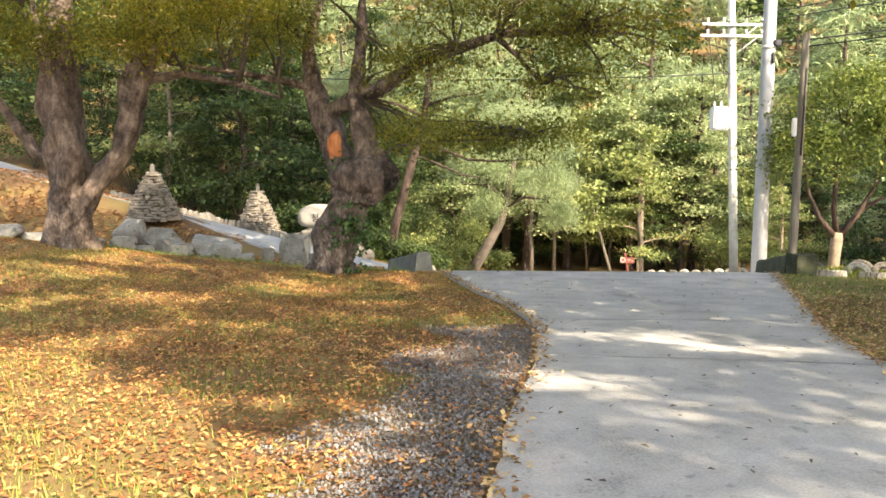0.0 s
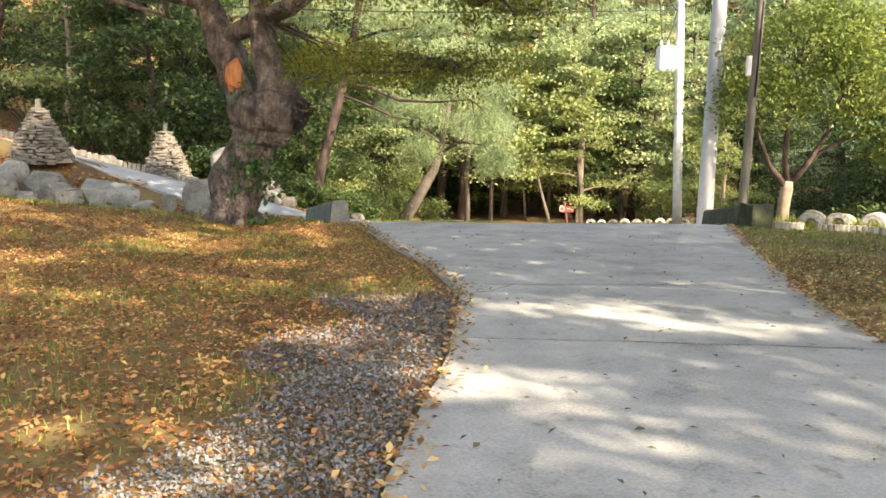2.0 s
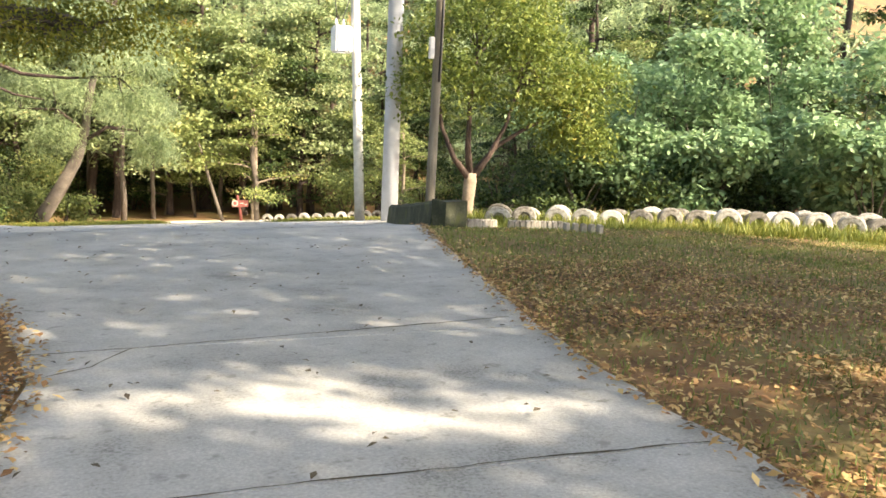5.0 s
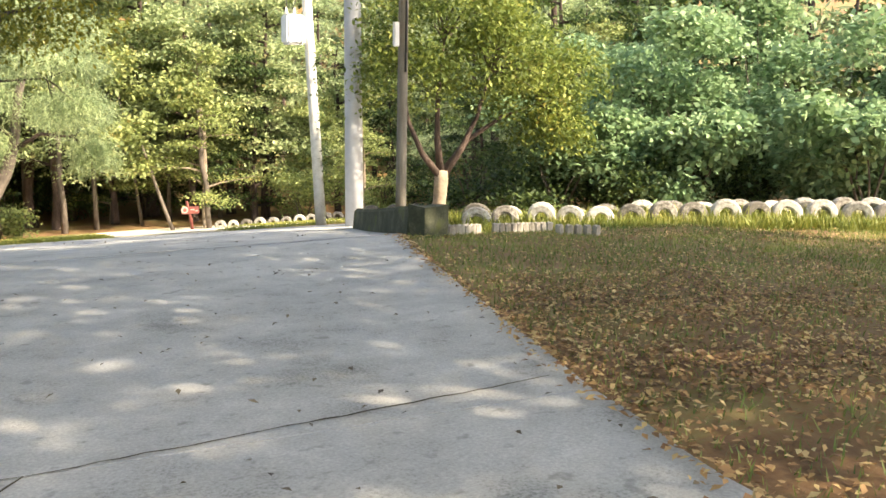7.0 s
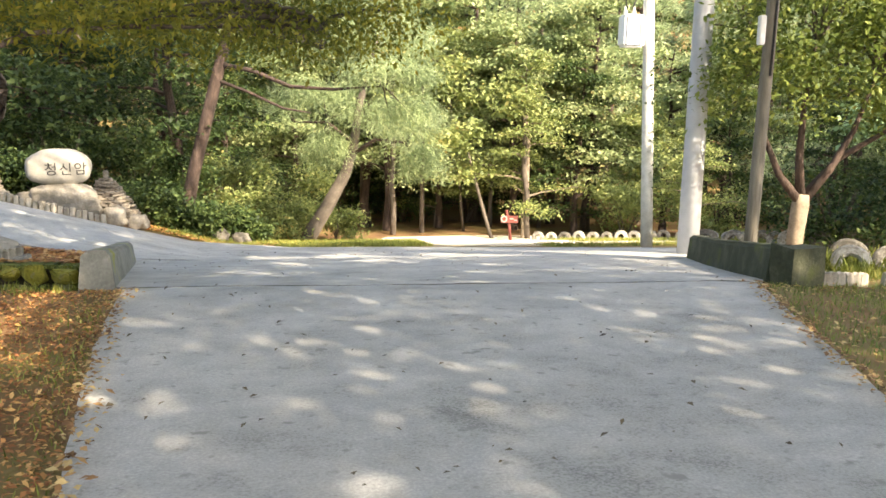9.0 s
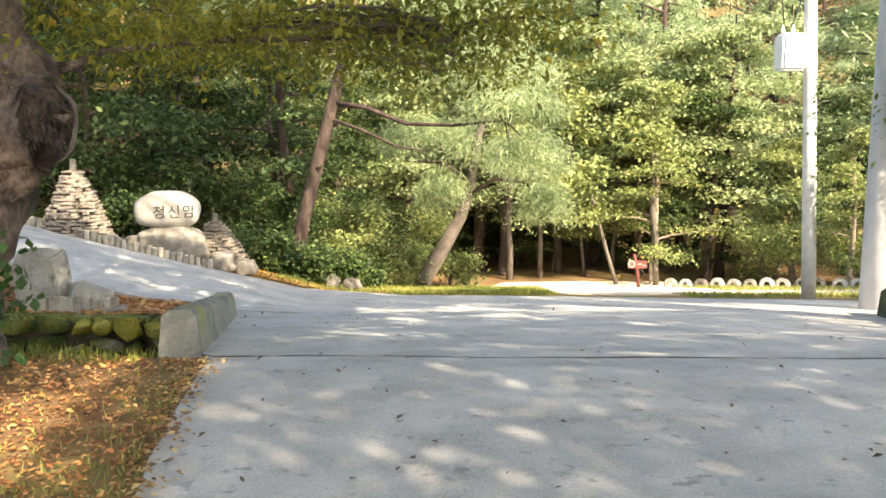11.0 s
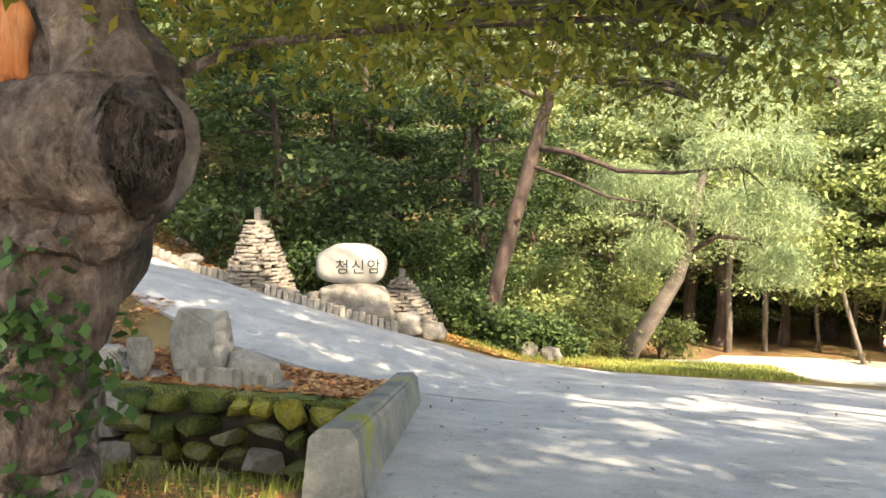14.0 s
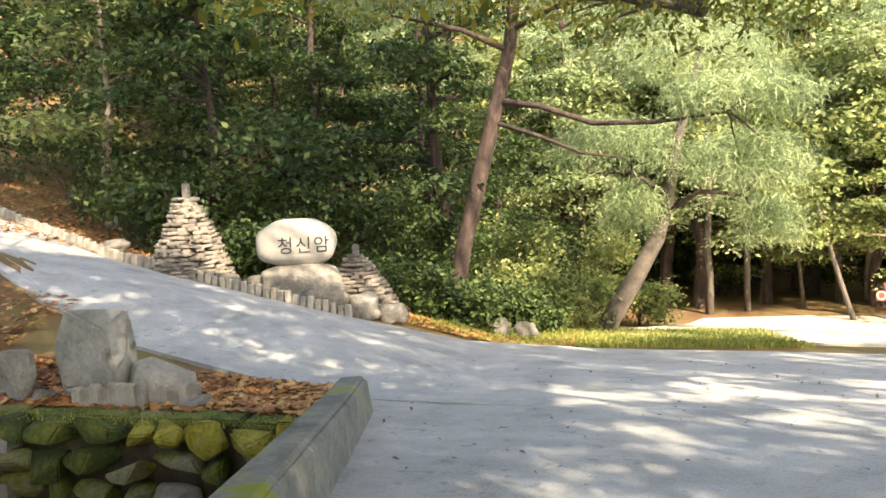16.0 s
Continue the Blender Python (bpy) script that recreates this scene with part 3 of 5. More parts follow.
for row, (x, y0, y1, step) in enumerate([(-3.5, 34, 44, 2.6), (-7, 31, 46, 2.8), (-11, 32.5, 48, 3), (-15.5, 35.5, 50, 3.4), (-21, 38, 54, 4), (-28, 24, 58, 4.5), (-37, 18, 64, 5), (-47, 20, 84, 6)]):
    y = y0
    while y < y1:
        plant(rng.choice(["broad", "broad", "broad", "warm"]), rng.randrange(3), x + rng.uniform(-1, 1), y + rng.uniform(-1, 1), rng.uniform(0.75, 1.15), rng.uniform(0, 360))
        y += step * rng.uniform(0.8, 1.2)
for row, (x, y0, y1, step) in enumerate([(22, 26, 40, 3.0), (27, 22, 44, 3.4), (33, 19, 48, 4.2), (42, 16, 60, 5.5), (52, 20, 70, 7)]):
    y = y0
    while y < y1:
        plant(rng.choice(["warm", "broad", "pine"]), rng.randrange(3), x + rng.uniform(-1, 1), y + rng.uniform(-1, 1), rng.uniform(0.8, 1.15), rng.uniform(0, 360))
        y += step * rng.uniform(0.8, 1.2)
# young trees along the edge of the clearing
for x, y, size, kind, k in ((2, 44.5, 0.8, "broad", 0), (5, 45.5, 0.85, "broad", 2), (8, 44.5, 0.8, "broad", 0), (0, 42.5, 0.85, "broad", 1), (-2, 40, 0.8, "broad", 0), (3.6, 47, 0.8, "broad", 1), (6.5, 48, 0.9, "broad", 0), (4.2, 40.5, 0.9, "pine", 1), (6.3, 41.5, 0.75, "warm", 0), (9.2, 37.5, 0.8, "warm", 1), (11.4, 38.6, 0.8, "broad", 0), (13.8, 37, 0.75, "warm", 0), (16.5, 36, 0.8, "broad", 2),
                            (18.5, 33, 0.85, "pine", 0), (19.5, 29.5, 0.85, "broad", 1), (14, 33.5, 0.55, "warm", 1), (16, 28.5, 0.7, "broad", 2), (20, 26, 0.8, "broad", 0)):
    plant(kind, k, x, y, size, 70 * x)


for k, (x, y, size) in enumerate(((0.6, 41.2, 0.95), (3.4, 41.6, 1.1), (6.4, 41.2, 1.0), (9.4, 40.4, 1.05), (12.2, 39.6, 1.0), (14.8, 38, 1.0), (5.0, 43.6, 1.3), (8.2, 43.2, 1.35), (11.5, 42.5, 1.3), (2.0, 44, 1.3))):
    plant("edge", k, x, y, size, 97 * k)


def shrub(x, y, reach, height, mat, label, seed, size=0.16, n=2600, base=0.0, name="shrub", category="shrub"):
    ob = thing(name, (x, y, slope(x, y) - 0.05), label, category)
    rng = random.Random(seed)
    bm = bmesh.new()
    for _ in range(6):
        a, d = rng.uniform(0, 6.28), reach * rng.uniform(0.2, 0.7)
        tube(bm, curve_points((0, 0, -0.1), (d * math.cos(a), d * math.sin(a), height * rng.uniform(0.5, 0.85)), 0.1, 4, rng, 0.05), [0.03, 0.025, 0.02, 0.014, 0.006], 5)
    tagged(part("stem_tangle", bm, TWIG, ob), kind="stuff")
    part("leaves", leaf_mesh("leaves", bush_centres(seed, n // 10, reach, height, 8, base), size, mat, seed, 0.4, 0.6, (0.2, 0.2, 0.15), 10), mat, ob)
    return ob


# undergrowth at the foot of the wood
rng = random.Random(17)
for x, y, reach, h, mat in ((-2.7, 29.5, 0.7, 0.95, BROAD_LEAF), (-1.5, 29.8, 0.65, 0.75, BROAD_LEAF), (-3.3, 29.3, 0.6, 0.8, BROAD_LEAF), (-0.3, 31.3, 0.8, 0.8, BROAD_LEAF), (-0.9, 30.9, 0.6, 0.9, BROAD_LEAF), (-5.0, 28.0, 0.5, 1.2, BROAD_LEAF), (-3.6, 31.2, 1.3, 2.6, BROAD_LEAF), (-5.2, 30.2, 1.3, 2.4, BROAD_LEAF), (-7.4, 29.8, 1.2, 2.2, BROAD_LEAF), (-9.6, 31.6, 1.5, 2.5, BROAD_LEAF), (-2.6, 32.6, 1.2, 2.2, BROAD_LEAF),
                            (-0.8, 33.0, 1.1, 1.6, WARM_LEAF), (0.4, 33.8, 1.0, 1.3, WARM_LEAF), (-1.3, 35.5, 1.6, 3.0, WARM_LEAF), (0.6, 37.2, 1.5, 2.6, WARM_LEAF), (2.1, 36.2, 0.8, 1.2, WARM_LEAF), (-3.9, 34.5, 1.6, 3.4, BROAD_LEAF),
                            (-1.6, 31.1, 0.7, 0.8, BROAD_LEAF), (-12.5, 33.5, 1.6, 2.6, BROAD_LEAF), (-5.2, 28.6, 0.7, 1.1, BROAD_LEAF), (-17, 34.5, 1.8, 2.6, BROAD_LEAF), (12.6, 36.2, 1.4, 2.2, WARM_LEAF), (15.2, 34.2, 1.4, 2.0, WARM_LEAF), (0.2, 39.5, 1.9, 3.6, BROAD_LEAF), (2.6, 43.2, 1.6, 2.6, BROAD_LEAF), (5.2, 43.8, 1.7, 2.4, BROAD_LEAF), (7.8, 43.0, 1.6, 2.4, BROAD_LEAF), (10.2, 43.5, 1.6, 2.8, BROAD_LEAF), (4.0, 45.8, 1.8, 4, BROAD_LEAF), (7.0, 46, 1.8, 4, BROAD_LEAF)):
    shrub(x, y, reach, h, mat, "leafy green shrub at the wood's edge" if mat is BROAD_LEAF else "yellow-green shrub at the wood's edge", rng.randrange(999), 0.12, 3600)
# low dark growth behind the tyres
for x, y in ((12.4, 23.4), (13.6, 21.6), (15.0, 20.4), (14.4, 23.6), (16.2, 21.2), (18.4, 19.6), (20.6, 16.8), (22.4, 18.8), (20.2, 21.4), (17.4, 24.4)):
    shrub(x, y, 1.3, 1.7, BROAD_LEAF, "dark green low shrub behind the tyre row", rng.randrange(999), 0.12, 2600)
# climbing vines heaped over the bank beyond the tyres
for x, y, reach, h in ((15.5, 24.5, 1.9, 3.4), (17.5, 21.8, 2.3, 5.6), (18.6, 24.5, 2.5, 7.2), (20.5, 19.2, 2.5, 5.4), (21.5, 22, 2.6, 7.4), (22.5, 15.8, 2.6, 4.6), (24.5, 18.5, 3.0, 7.5), (23.5, 12.5, 2.4, 4.0), (18.8, 18.0, 1.4, 2.4), (20.8, 15.4, 1.3, 2.0), (26, 14, 3, 6.5), (16.6, 19.8, 1.5, 3.2), (18.2, 16.6, 1.5, 2.6), (15.4, 22.2, 1.5, 4.2)):
    shrub(x, y, reach, h, KUDZU_LEAF, "pale green climbing vine heaped over the bank", rng.randrange(999), 0.19, 8500, 0.0, "vine_mound", "vine")

# tall trees added out of view; their high open crowns are placed to cast shade
def shade_tree(x, y, lobes, seed, n=1350, tall=9.5, sprays=None):
    ob = thing("tree", (x, y, slope(x, y)), "tall broadleaf tree added to shade the drive, lawn and wood", "tree", "trees shading the drive")
    rng = random.Random(seed)
    bm = bmesh.new()
    tube(bm, curve_points((0, 0, -0.3), (0.3, 0.2, tall), 0, 7, rng, 0.12), [0.34, 0.27, 0.24, 0.21, 0.18, 0.14, 0.1, 0.05], 10, seed, 0.3)
    tips = [c for c, *_ in lobes]
    centres = [blob_centres(seed, n, lobes)] if lobes else []
    if sprays is not None and len(sprays):
        local = np.asarray(sprays) - (x, y, slope(x, y))
        centres.append(local)
        tips += [tuple(local[k]) for k in range(0, len(local), max(1, len(local) // 14))]
    for tip in tips:
        tube(bm, curve_points((0.2, 0.1, tall * rng.uniform(0.42, 0.66)), tip, 0.4, 5, rng, 0.12), [0.12, 0.1, 0.08, 0.06, 0.04, 0.02], 6)
    part("trunk", bm, BARK, ob)
    part("crown", leaf_mesh("crown", np.concatenate(centres), 0.19, CHERRY_LEAF, seed, 0.4, 0.55, (0.13, 0.13, 0.1), 9), CHERRY_LEAF, ob)


def shade_sprays(seed, n, x0, x1, y0, y1, low, high, gap):
    """Sprays of an added high canopy, shifted towards the sun so their shade lands on a stretch of ground; gap says how
    open it is there.
    """
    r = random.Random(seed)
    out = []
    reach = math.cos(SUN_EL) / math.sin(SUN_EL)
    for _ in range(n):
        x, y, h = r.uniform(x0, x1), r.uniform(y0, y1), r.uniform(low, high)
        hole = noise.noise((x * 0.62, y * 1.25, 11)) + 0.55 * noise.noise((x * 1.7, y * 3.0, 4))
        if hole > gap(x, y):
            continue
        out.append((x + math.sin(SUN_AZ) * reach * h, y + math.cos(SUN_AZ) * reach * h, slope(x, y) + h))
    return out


# openness of the added canopy, chosen by where its shade should fall
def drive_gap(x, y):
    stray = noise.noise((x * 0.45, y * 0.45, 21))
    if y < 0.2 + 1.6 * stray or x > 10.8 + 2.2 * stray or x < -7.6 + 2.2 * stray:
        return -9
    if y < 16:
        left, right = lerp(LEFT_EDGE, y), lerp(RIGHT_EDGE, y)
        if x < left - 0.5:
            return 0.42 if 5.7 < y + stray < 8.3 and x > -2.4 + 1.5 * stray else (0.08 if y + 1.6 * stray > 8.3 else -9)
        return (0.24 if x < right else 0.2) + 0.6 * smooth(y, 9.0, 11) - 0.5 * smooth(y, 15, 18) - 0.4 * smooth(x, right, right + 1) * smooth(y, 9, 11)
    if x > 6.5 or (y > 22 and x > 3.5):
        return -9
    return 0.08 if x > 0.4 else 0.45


# the added tall canopy opens away from the part of the wood to be shaded
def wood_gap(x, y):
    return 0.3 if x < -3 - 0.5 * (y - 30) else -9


def share_out(points, trunks):
    some = [[] for _ in trunks]
    for p in points:
        some[min(range(len(trunks)), key=lambda k: (p[0] - trunks[k][0]) ** 2 + (p[1] - trunks[k][1]) ** 2)].append(p)
    return some


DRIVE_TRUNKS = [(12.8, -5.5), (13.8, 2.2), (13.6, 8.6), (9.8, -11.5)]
for k, (trunk_at, some) in enumerate(zip(DRIVE_TRUNKS, share_out(shade_sprays(5, 28000, -9.5, 13, -1, 27, 8.0, 10.0, drive_gap), DRIVE_TRUNKS))):
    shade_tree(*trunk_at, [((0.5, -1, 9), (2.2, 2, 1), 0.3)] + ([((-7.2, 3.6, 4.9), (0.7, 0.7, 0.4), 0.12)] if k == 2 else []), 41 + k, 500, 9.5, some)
# two taller trees added out of view only to shade the left wood
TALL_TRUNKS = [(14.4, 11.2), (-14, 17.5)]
for k, (trunk_at, some) in enumerate(zip(TALL_TRUNKS, share_out(shade_sprays(6, 9000, -20, -3, 29, 43, 13.0, 15.5, wood_gap), TALL_TRUNKS))):
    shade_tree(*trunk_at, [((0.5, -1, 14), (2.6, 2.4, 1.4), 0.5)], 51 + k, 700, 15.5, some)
# two more trees added out of view, to shade right lawn and left cherry
shade_tree(17.5, 0.5, [((-2.0, 1.5, 9.0), (2.2, 2.0, 0.9), 0.5), ((0.5, 3.6, 9.2), (2.2, 2.0, 0.9), 0.5), ((-3.0, -1.8, 9), (2, 2, 0.9), 0.4), ((1.8, 0, 9.2), (2, 2, 0.9), 0.4)], 45, 1100)
shade_tree(-10.5, 3.0, [((7.6, 4.6, 9.0), (2.2, 1.9, 0.8), 0.5), ((4.6, 6.2, 9.4), (2.2, 1.9, 0.8), 0.5), ((1.5, 7.0, 9.2), (2.2, 2.0, 0.8), 0.45), ((0, 0.5, 9.2), (2, 2, 0.9), 0.3)], 46, 1700)


# ---- poles ----
def box(bm, at, size, turn=0.0, bevel=0.0):
    made = bmesh.ops.create_cube(bm, size=1, matrix=pose(*at, 0, 0, turn) @ Matrix.Diagonal((*size, 1)))
    if bevel:
        edges = list({e for v in made["verts"] for e in v.link_edges})
        bmesh.ops.bevel(bm, geom=edges, offset=bevel, segments=2, affect="EDGES", clamp_overlap=True)


def rod(bm, a, b, r, sides=8):
    tube(bm, [a, Vector(a).lerp(Vector(b), 0.5), b], [r, r, r], sides)


def pole(at, height, r0, r1, mat, label, lean=(0, 0)):
    ob = thing("utility_pole", at, label, "utility pole")
    bm = bmesh.new()
    tube(bm, [(lean[0] * f * height, lean[1] * f * height, f * height - 0.2) for f in (0, 0.25, 0.5, 0.75, 1)], [r0 + (r1 - r0) * f for f in (0, 0.25, 0.5, 0.75, 1)], 20)
    part("shaft", bm, mat, ob)
    return ob


METAL = material("galvanised_steel", [(0.3, (0.5, 0.5, 0.5)), (0.7, (0.68, 0.68, 0.68))], 6, 50, 0.5, 0.1, 0.003, metal=0.4)
BOX_PAINT = material("pale_box_paint", [(0.3, (0.72, 0.73, 0.75)), (0.7, (0.82, 0.83, 0.85))], 4, 40, 0.5, 0.1, 0.003)
BLACK = material("black_rubber", [(0.3, (0.015, 0.015, 0.017)), (0.7, (0.04, 0.04, 0.045))], 5, 40, 0.6, 0.1, 0.003)
CERAMIC = material("brown_ceramic", [(0.3, (0.5, 0.48, 0.45)), (0.7, (0.7, 0.68, 0.65))], 5, 40, 0.3, 0)

wz = slope(9.47, 26.3)
white_pole = pole((9.47, 26.3, wz), 11.5, 0.145, 0.105, WHITE_POLE, "white-painted utility pole with crossarms and a transformer box", (-0.05, 0))
for z, length in ((7.9, 2.0), (7.55, 2.1)):
    bm = bmesh.new()
    box(bm, (-0.4, -0.17, z), (length, 0.07, 0.08), 4, 0.008)
    arm = part("crossarm", bm, METAL, white_pole)
    for k in (-1.2, -0.7, 0.0, 0.5):
        bm = bmesh.new()
        tube(bm, [(k, -0.15, z + 0.04), (k, -0.15, z + 0.1), (k, -0.15, z + 0.13), (k, -0.15, z + 0.2)], [0.02, 0.05, 0.03, 0.045], 10)
        part("insulator", bm, CERAMIC, arm)
    bm = bmesh.new()
    rod(bm, (0.4, -0.15, z), (-0.35, -0.12, z - 0.6), 0.015, 6)
    part("brace", bm, METAL, arm)
bm = bmesh.new()
box(bm, (-0.72, -0.12, 5.0), (0.5, 0.4, 0.72), 8, 0.05)
case = part("transformer_box", bm, BOX_PAINT, white_pole, "pale grey transformer box on the pole")
bm = bmesh.new()
for k in (-0.14, 0.0, 0.14):
    box(bm, (-0.7 + k, -0.325, 4.95), (0.03, 0.02, 0.5), 8, 0.004)
part("fins", bm, METAL, case)
bm = bmesh.new()
for z in (4.8, 5.2):
    box(bm, (-0.4, -0.02, z), (0.34, 0.07, 0.06), 0, 0.006)
part("bracket", bm, METAL, white_pole)
for k in (-0.16, 0.05):
    bm = bmesh.new()
    tube(bm, [(-0.72 + k, -0.1, 5.36), (-0.72 + k, -0.1, 5.42), (-0.72 + k, -0.1, 5.47), (-0.72 + k, -0.1, 5.54)], [0.03, 0.05, 0.03, 0.02], 9)
    part("bushing", bm, CERAMIC, case)
for a, b, sag in (((-0.95, -0.1, 7.5), (-0.45, -0.12, 6.4), -0.25), ((-1.2, -0.1, 7.9), (-0.85, -0.1, 5.5), 0.1), ((-0.45, -0.1, 6.4), (-0.72, -0.1, 5.5), -0.1)):
    bm = bmesh.new()
    tube(bm, curve_points(a, b, sag, 8, rng), [0.014] * 9, 6)
    part("jumper_cable", bm, BLACK, white_pole)

grey_pole = pole((8.8, 22.6, slope(8.8, 22.6)), 11.0, 0.205, 0.15, GREY_POLE, "thick grey utility pole behind the parapet")
for z in (6.15, 7.55):
    bm = bmesh.new()
    tube(bm, [(0, 0, z), (0, 0, z + 0.1)], [0.185, 0.185], 20)
    part("clamp_band", bm, METAL, grey_pole)
bm = bmesh.new()
box(bm, (0.16, -0.12, 6.3), (0.22, 0.2, 0.16), 20, 0.02)
box(bm, (0.06, -0.2, 5.9), (0.06, 0.08, 0.3), 0, 0.01)
part("cable_splice", bm, BLACK, grey_pole)
wood_pole = pole((8.33, 19.42, slope(8.33, 19.42)), 5.9, 0.10, 0.085, WOOD_POLE, "slim weathered wooden pole beside the parapet", (0.014, 0))
bm = bmesh.new()
box(bm, (-0.12, -0.06, 3.55), (0.1, 0.09, 0.42), 0, 0.012)
part("meter_box", bm, BOX_PAINT, wood_pole)
bm = bmesh.new()
rod(bm, (0.05, -0.1, 2.9), (0.09, -0.09, 4.9), 0.02, 6)
part("conduit", bm, BLACK, wood_pole)


def cable(a, b, sag, r=0.016):
    bm = bmesh.new()
    tube(bm, curve_points((0, 0, 0), Vector(b) - Vector(a), -sag, 18, rng), [r] * 19, 5)
    ob = thing("power_line", a, "thin black overhead cable hanging between poles", "cable", "overhead cables")
    part("wire", bm, BLACK, ob)


W = Vector((9.4, 26.15, wz))
cable(W + Vector((-1.2, 0, 8.0)), (-30, 34, 11), 0.8)
cable(W + Vector((-0.4, 0, 6.4)), (-28, 30, 6.5), 0.9)
cable(W + Vector((0.5, 0, 8.0)), (34, 8, 10.5), 0.7)
cable(W + Vector((0.0, 0, 8.1)), (33, 6, 11.5), 0.7)
cable(Vector((8.9, 22.5, slope(8.8, 22.6) + 6.3)), (32, 12, 9.5), 0.8, 0.02)
cable(Vector((8.4, 19.4, slope(8.33, 19.42) + 5.4)), (30, 3, 8), 0.6)
cable(W + Vector((-0.3, -0.1, 6.5)), (8.85, 22.6, slope(8.8, 22.6) + 6.3), 0.25)


# small dark leaves up the pole stand in for its dark mottling
vine = leaf_mesh("ivy", np.stack([0.13 + 0.06 * np.sin(np.arange(60) * 0.9) - 0.05 * (1.2 + 0.055 * np.arange(60)), -0.14 + 0.05 * np.cos(np.arange(60) * 1.1), 1.2 + 0.055 * np.arange(60)], 1),
                 0.075, BROAD_LEAF, 91, 0.7, 0.8, (0.07, 0.04, 0.06), 5)
part("ivy", vine, None, white_pole, "dark leaf cluster along the pole")


# ---- old cherry trees ----
def cherry(at, limbs, label, seed, crown_lobes, n, twigs=40):
    ob = thing("cherry_tree", at, label, "tree", "old cherry trees")
    rng = random.Random(seed)
    for k, (pts, radii) in enumerate(limbs):
        bm = bmesh.new()
        full, rr = [], []
        for i in range(len(pts) - 1):
            for s in range(4):
                f = s / 4
                full.append(Vector(pts[i]).lerp(Vector(pts[i + 1]), f) + Vector((rng.uniform(-1, 1), rng.uniform(-1, 1), 0)) * radii[i] * 0.05)
                rr.append(radii[i] + (radii[i + 1] - radii[i]) * f * f * (3 - 2 * f))
        full.append(Vector(pts[-1])), rr.append(radii[-1])
        tube(bm, full, rr, 22 if radii[0] > 0.15 else 10, seed + k * 3.1, 0.5 if radii[0] > 0.2 else 0.25)
        part("trunk" if k == 0 else "limb", bm, BARK, ob)
    bm = bmesh.new()
    centres = blob_centres(seed, n // 12, crown_lobes)
    ends = [Vector(p) for pts, _ in limbs for p in pts[-3:] if p[2] > 2.45]
    for i in range(twigs):
        c = Vector(centres[rng.randrange(len(centres))])
        e = min(ends, key=lambda q: (q - c).length)
        tube(bm, curve_points(e, c, 0.12, 5, rng, 0.06), [0.035, 0.03, 0.024, 0.018, 0.012, 0.006], 5)
    tagged(part("branch_spray", bm, TWIG, ob), kind="stuff")
    part("crown", leaf_mesh("crown", centres, 0.085, CHERRY_LEAF, seed, 0.5, 0.42, (0.36, 0.36, 0.17), 15), CHERRY_LEAF, ob)
    return ob


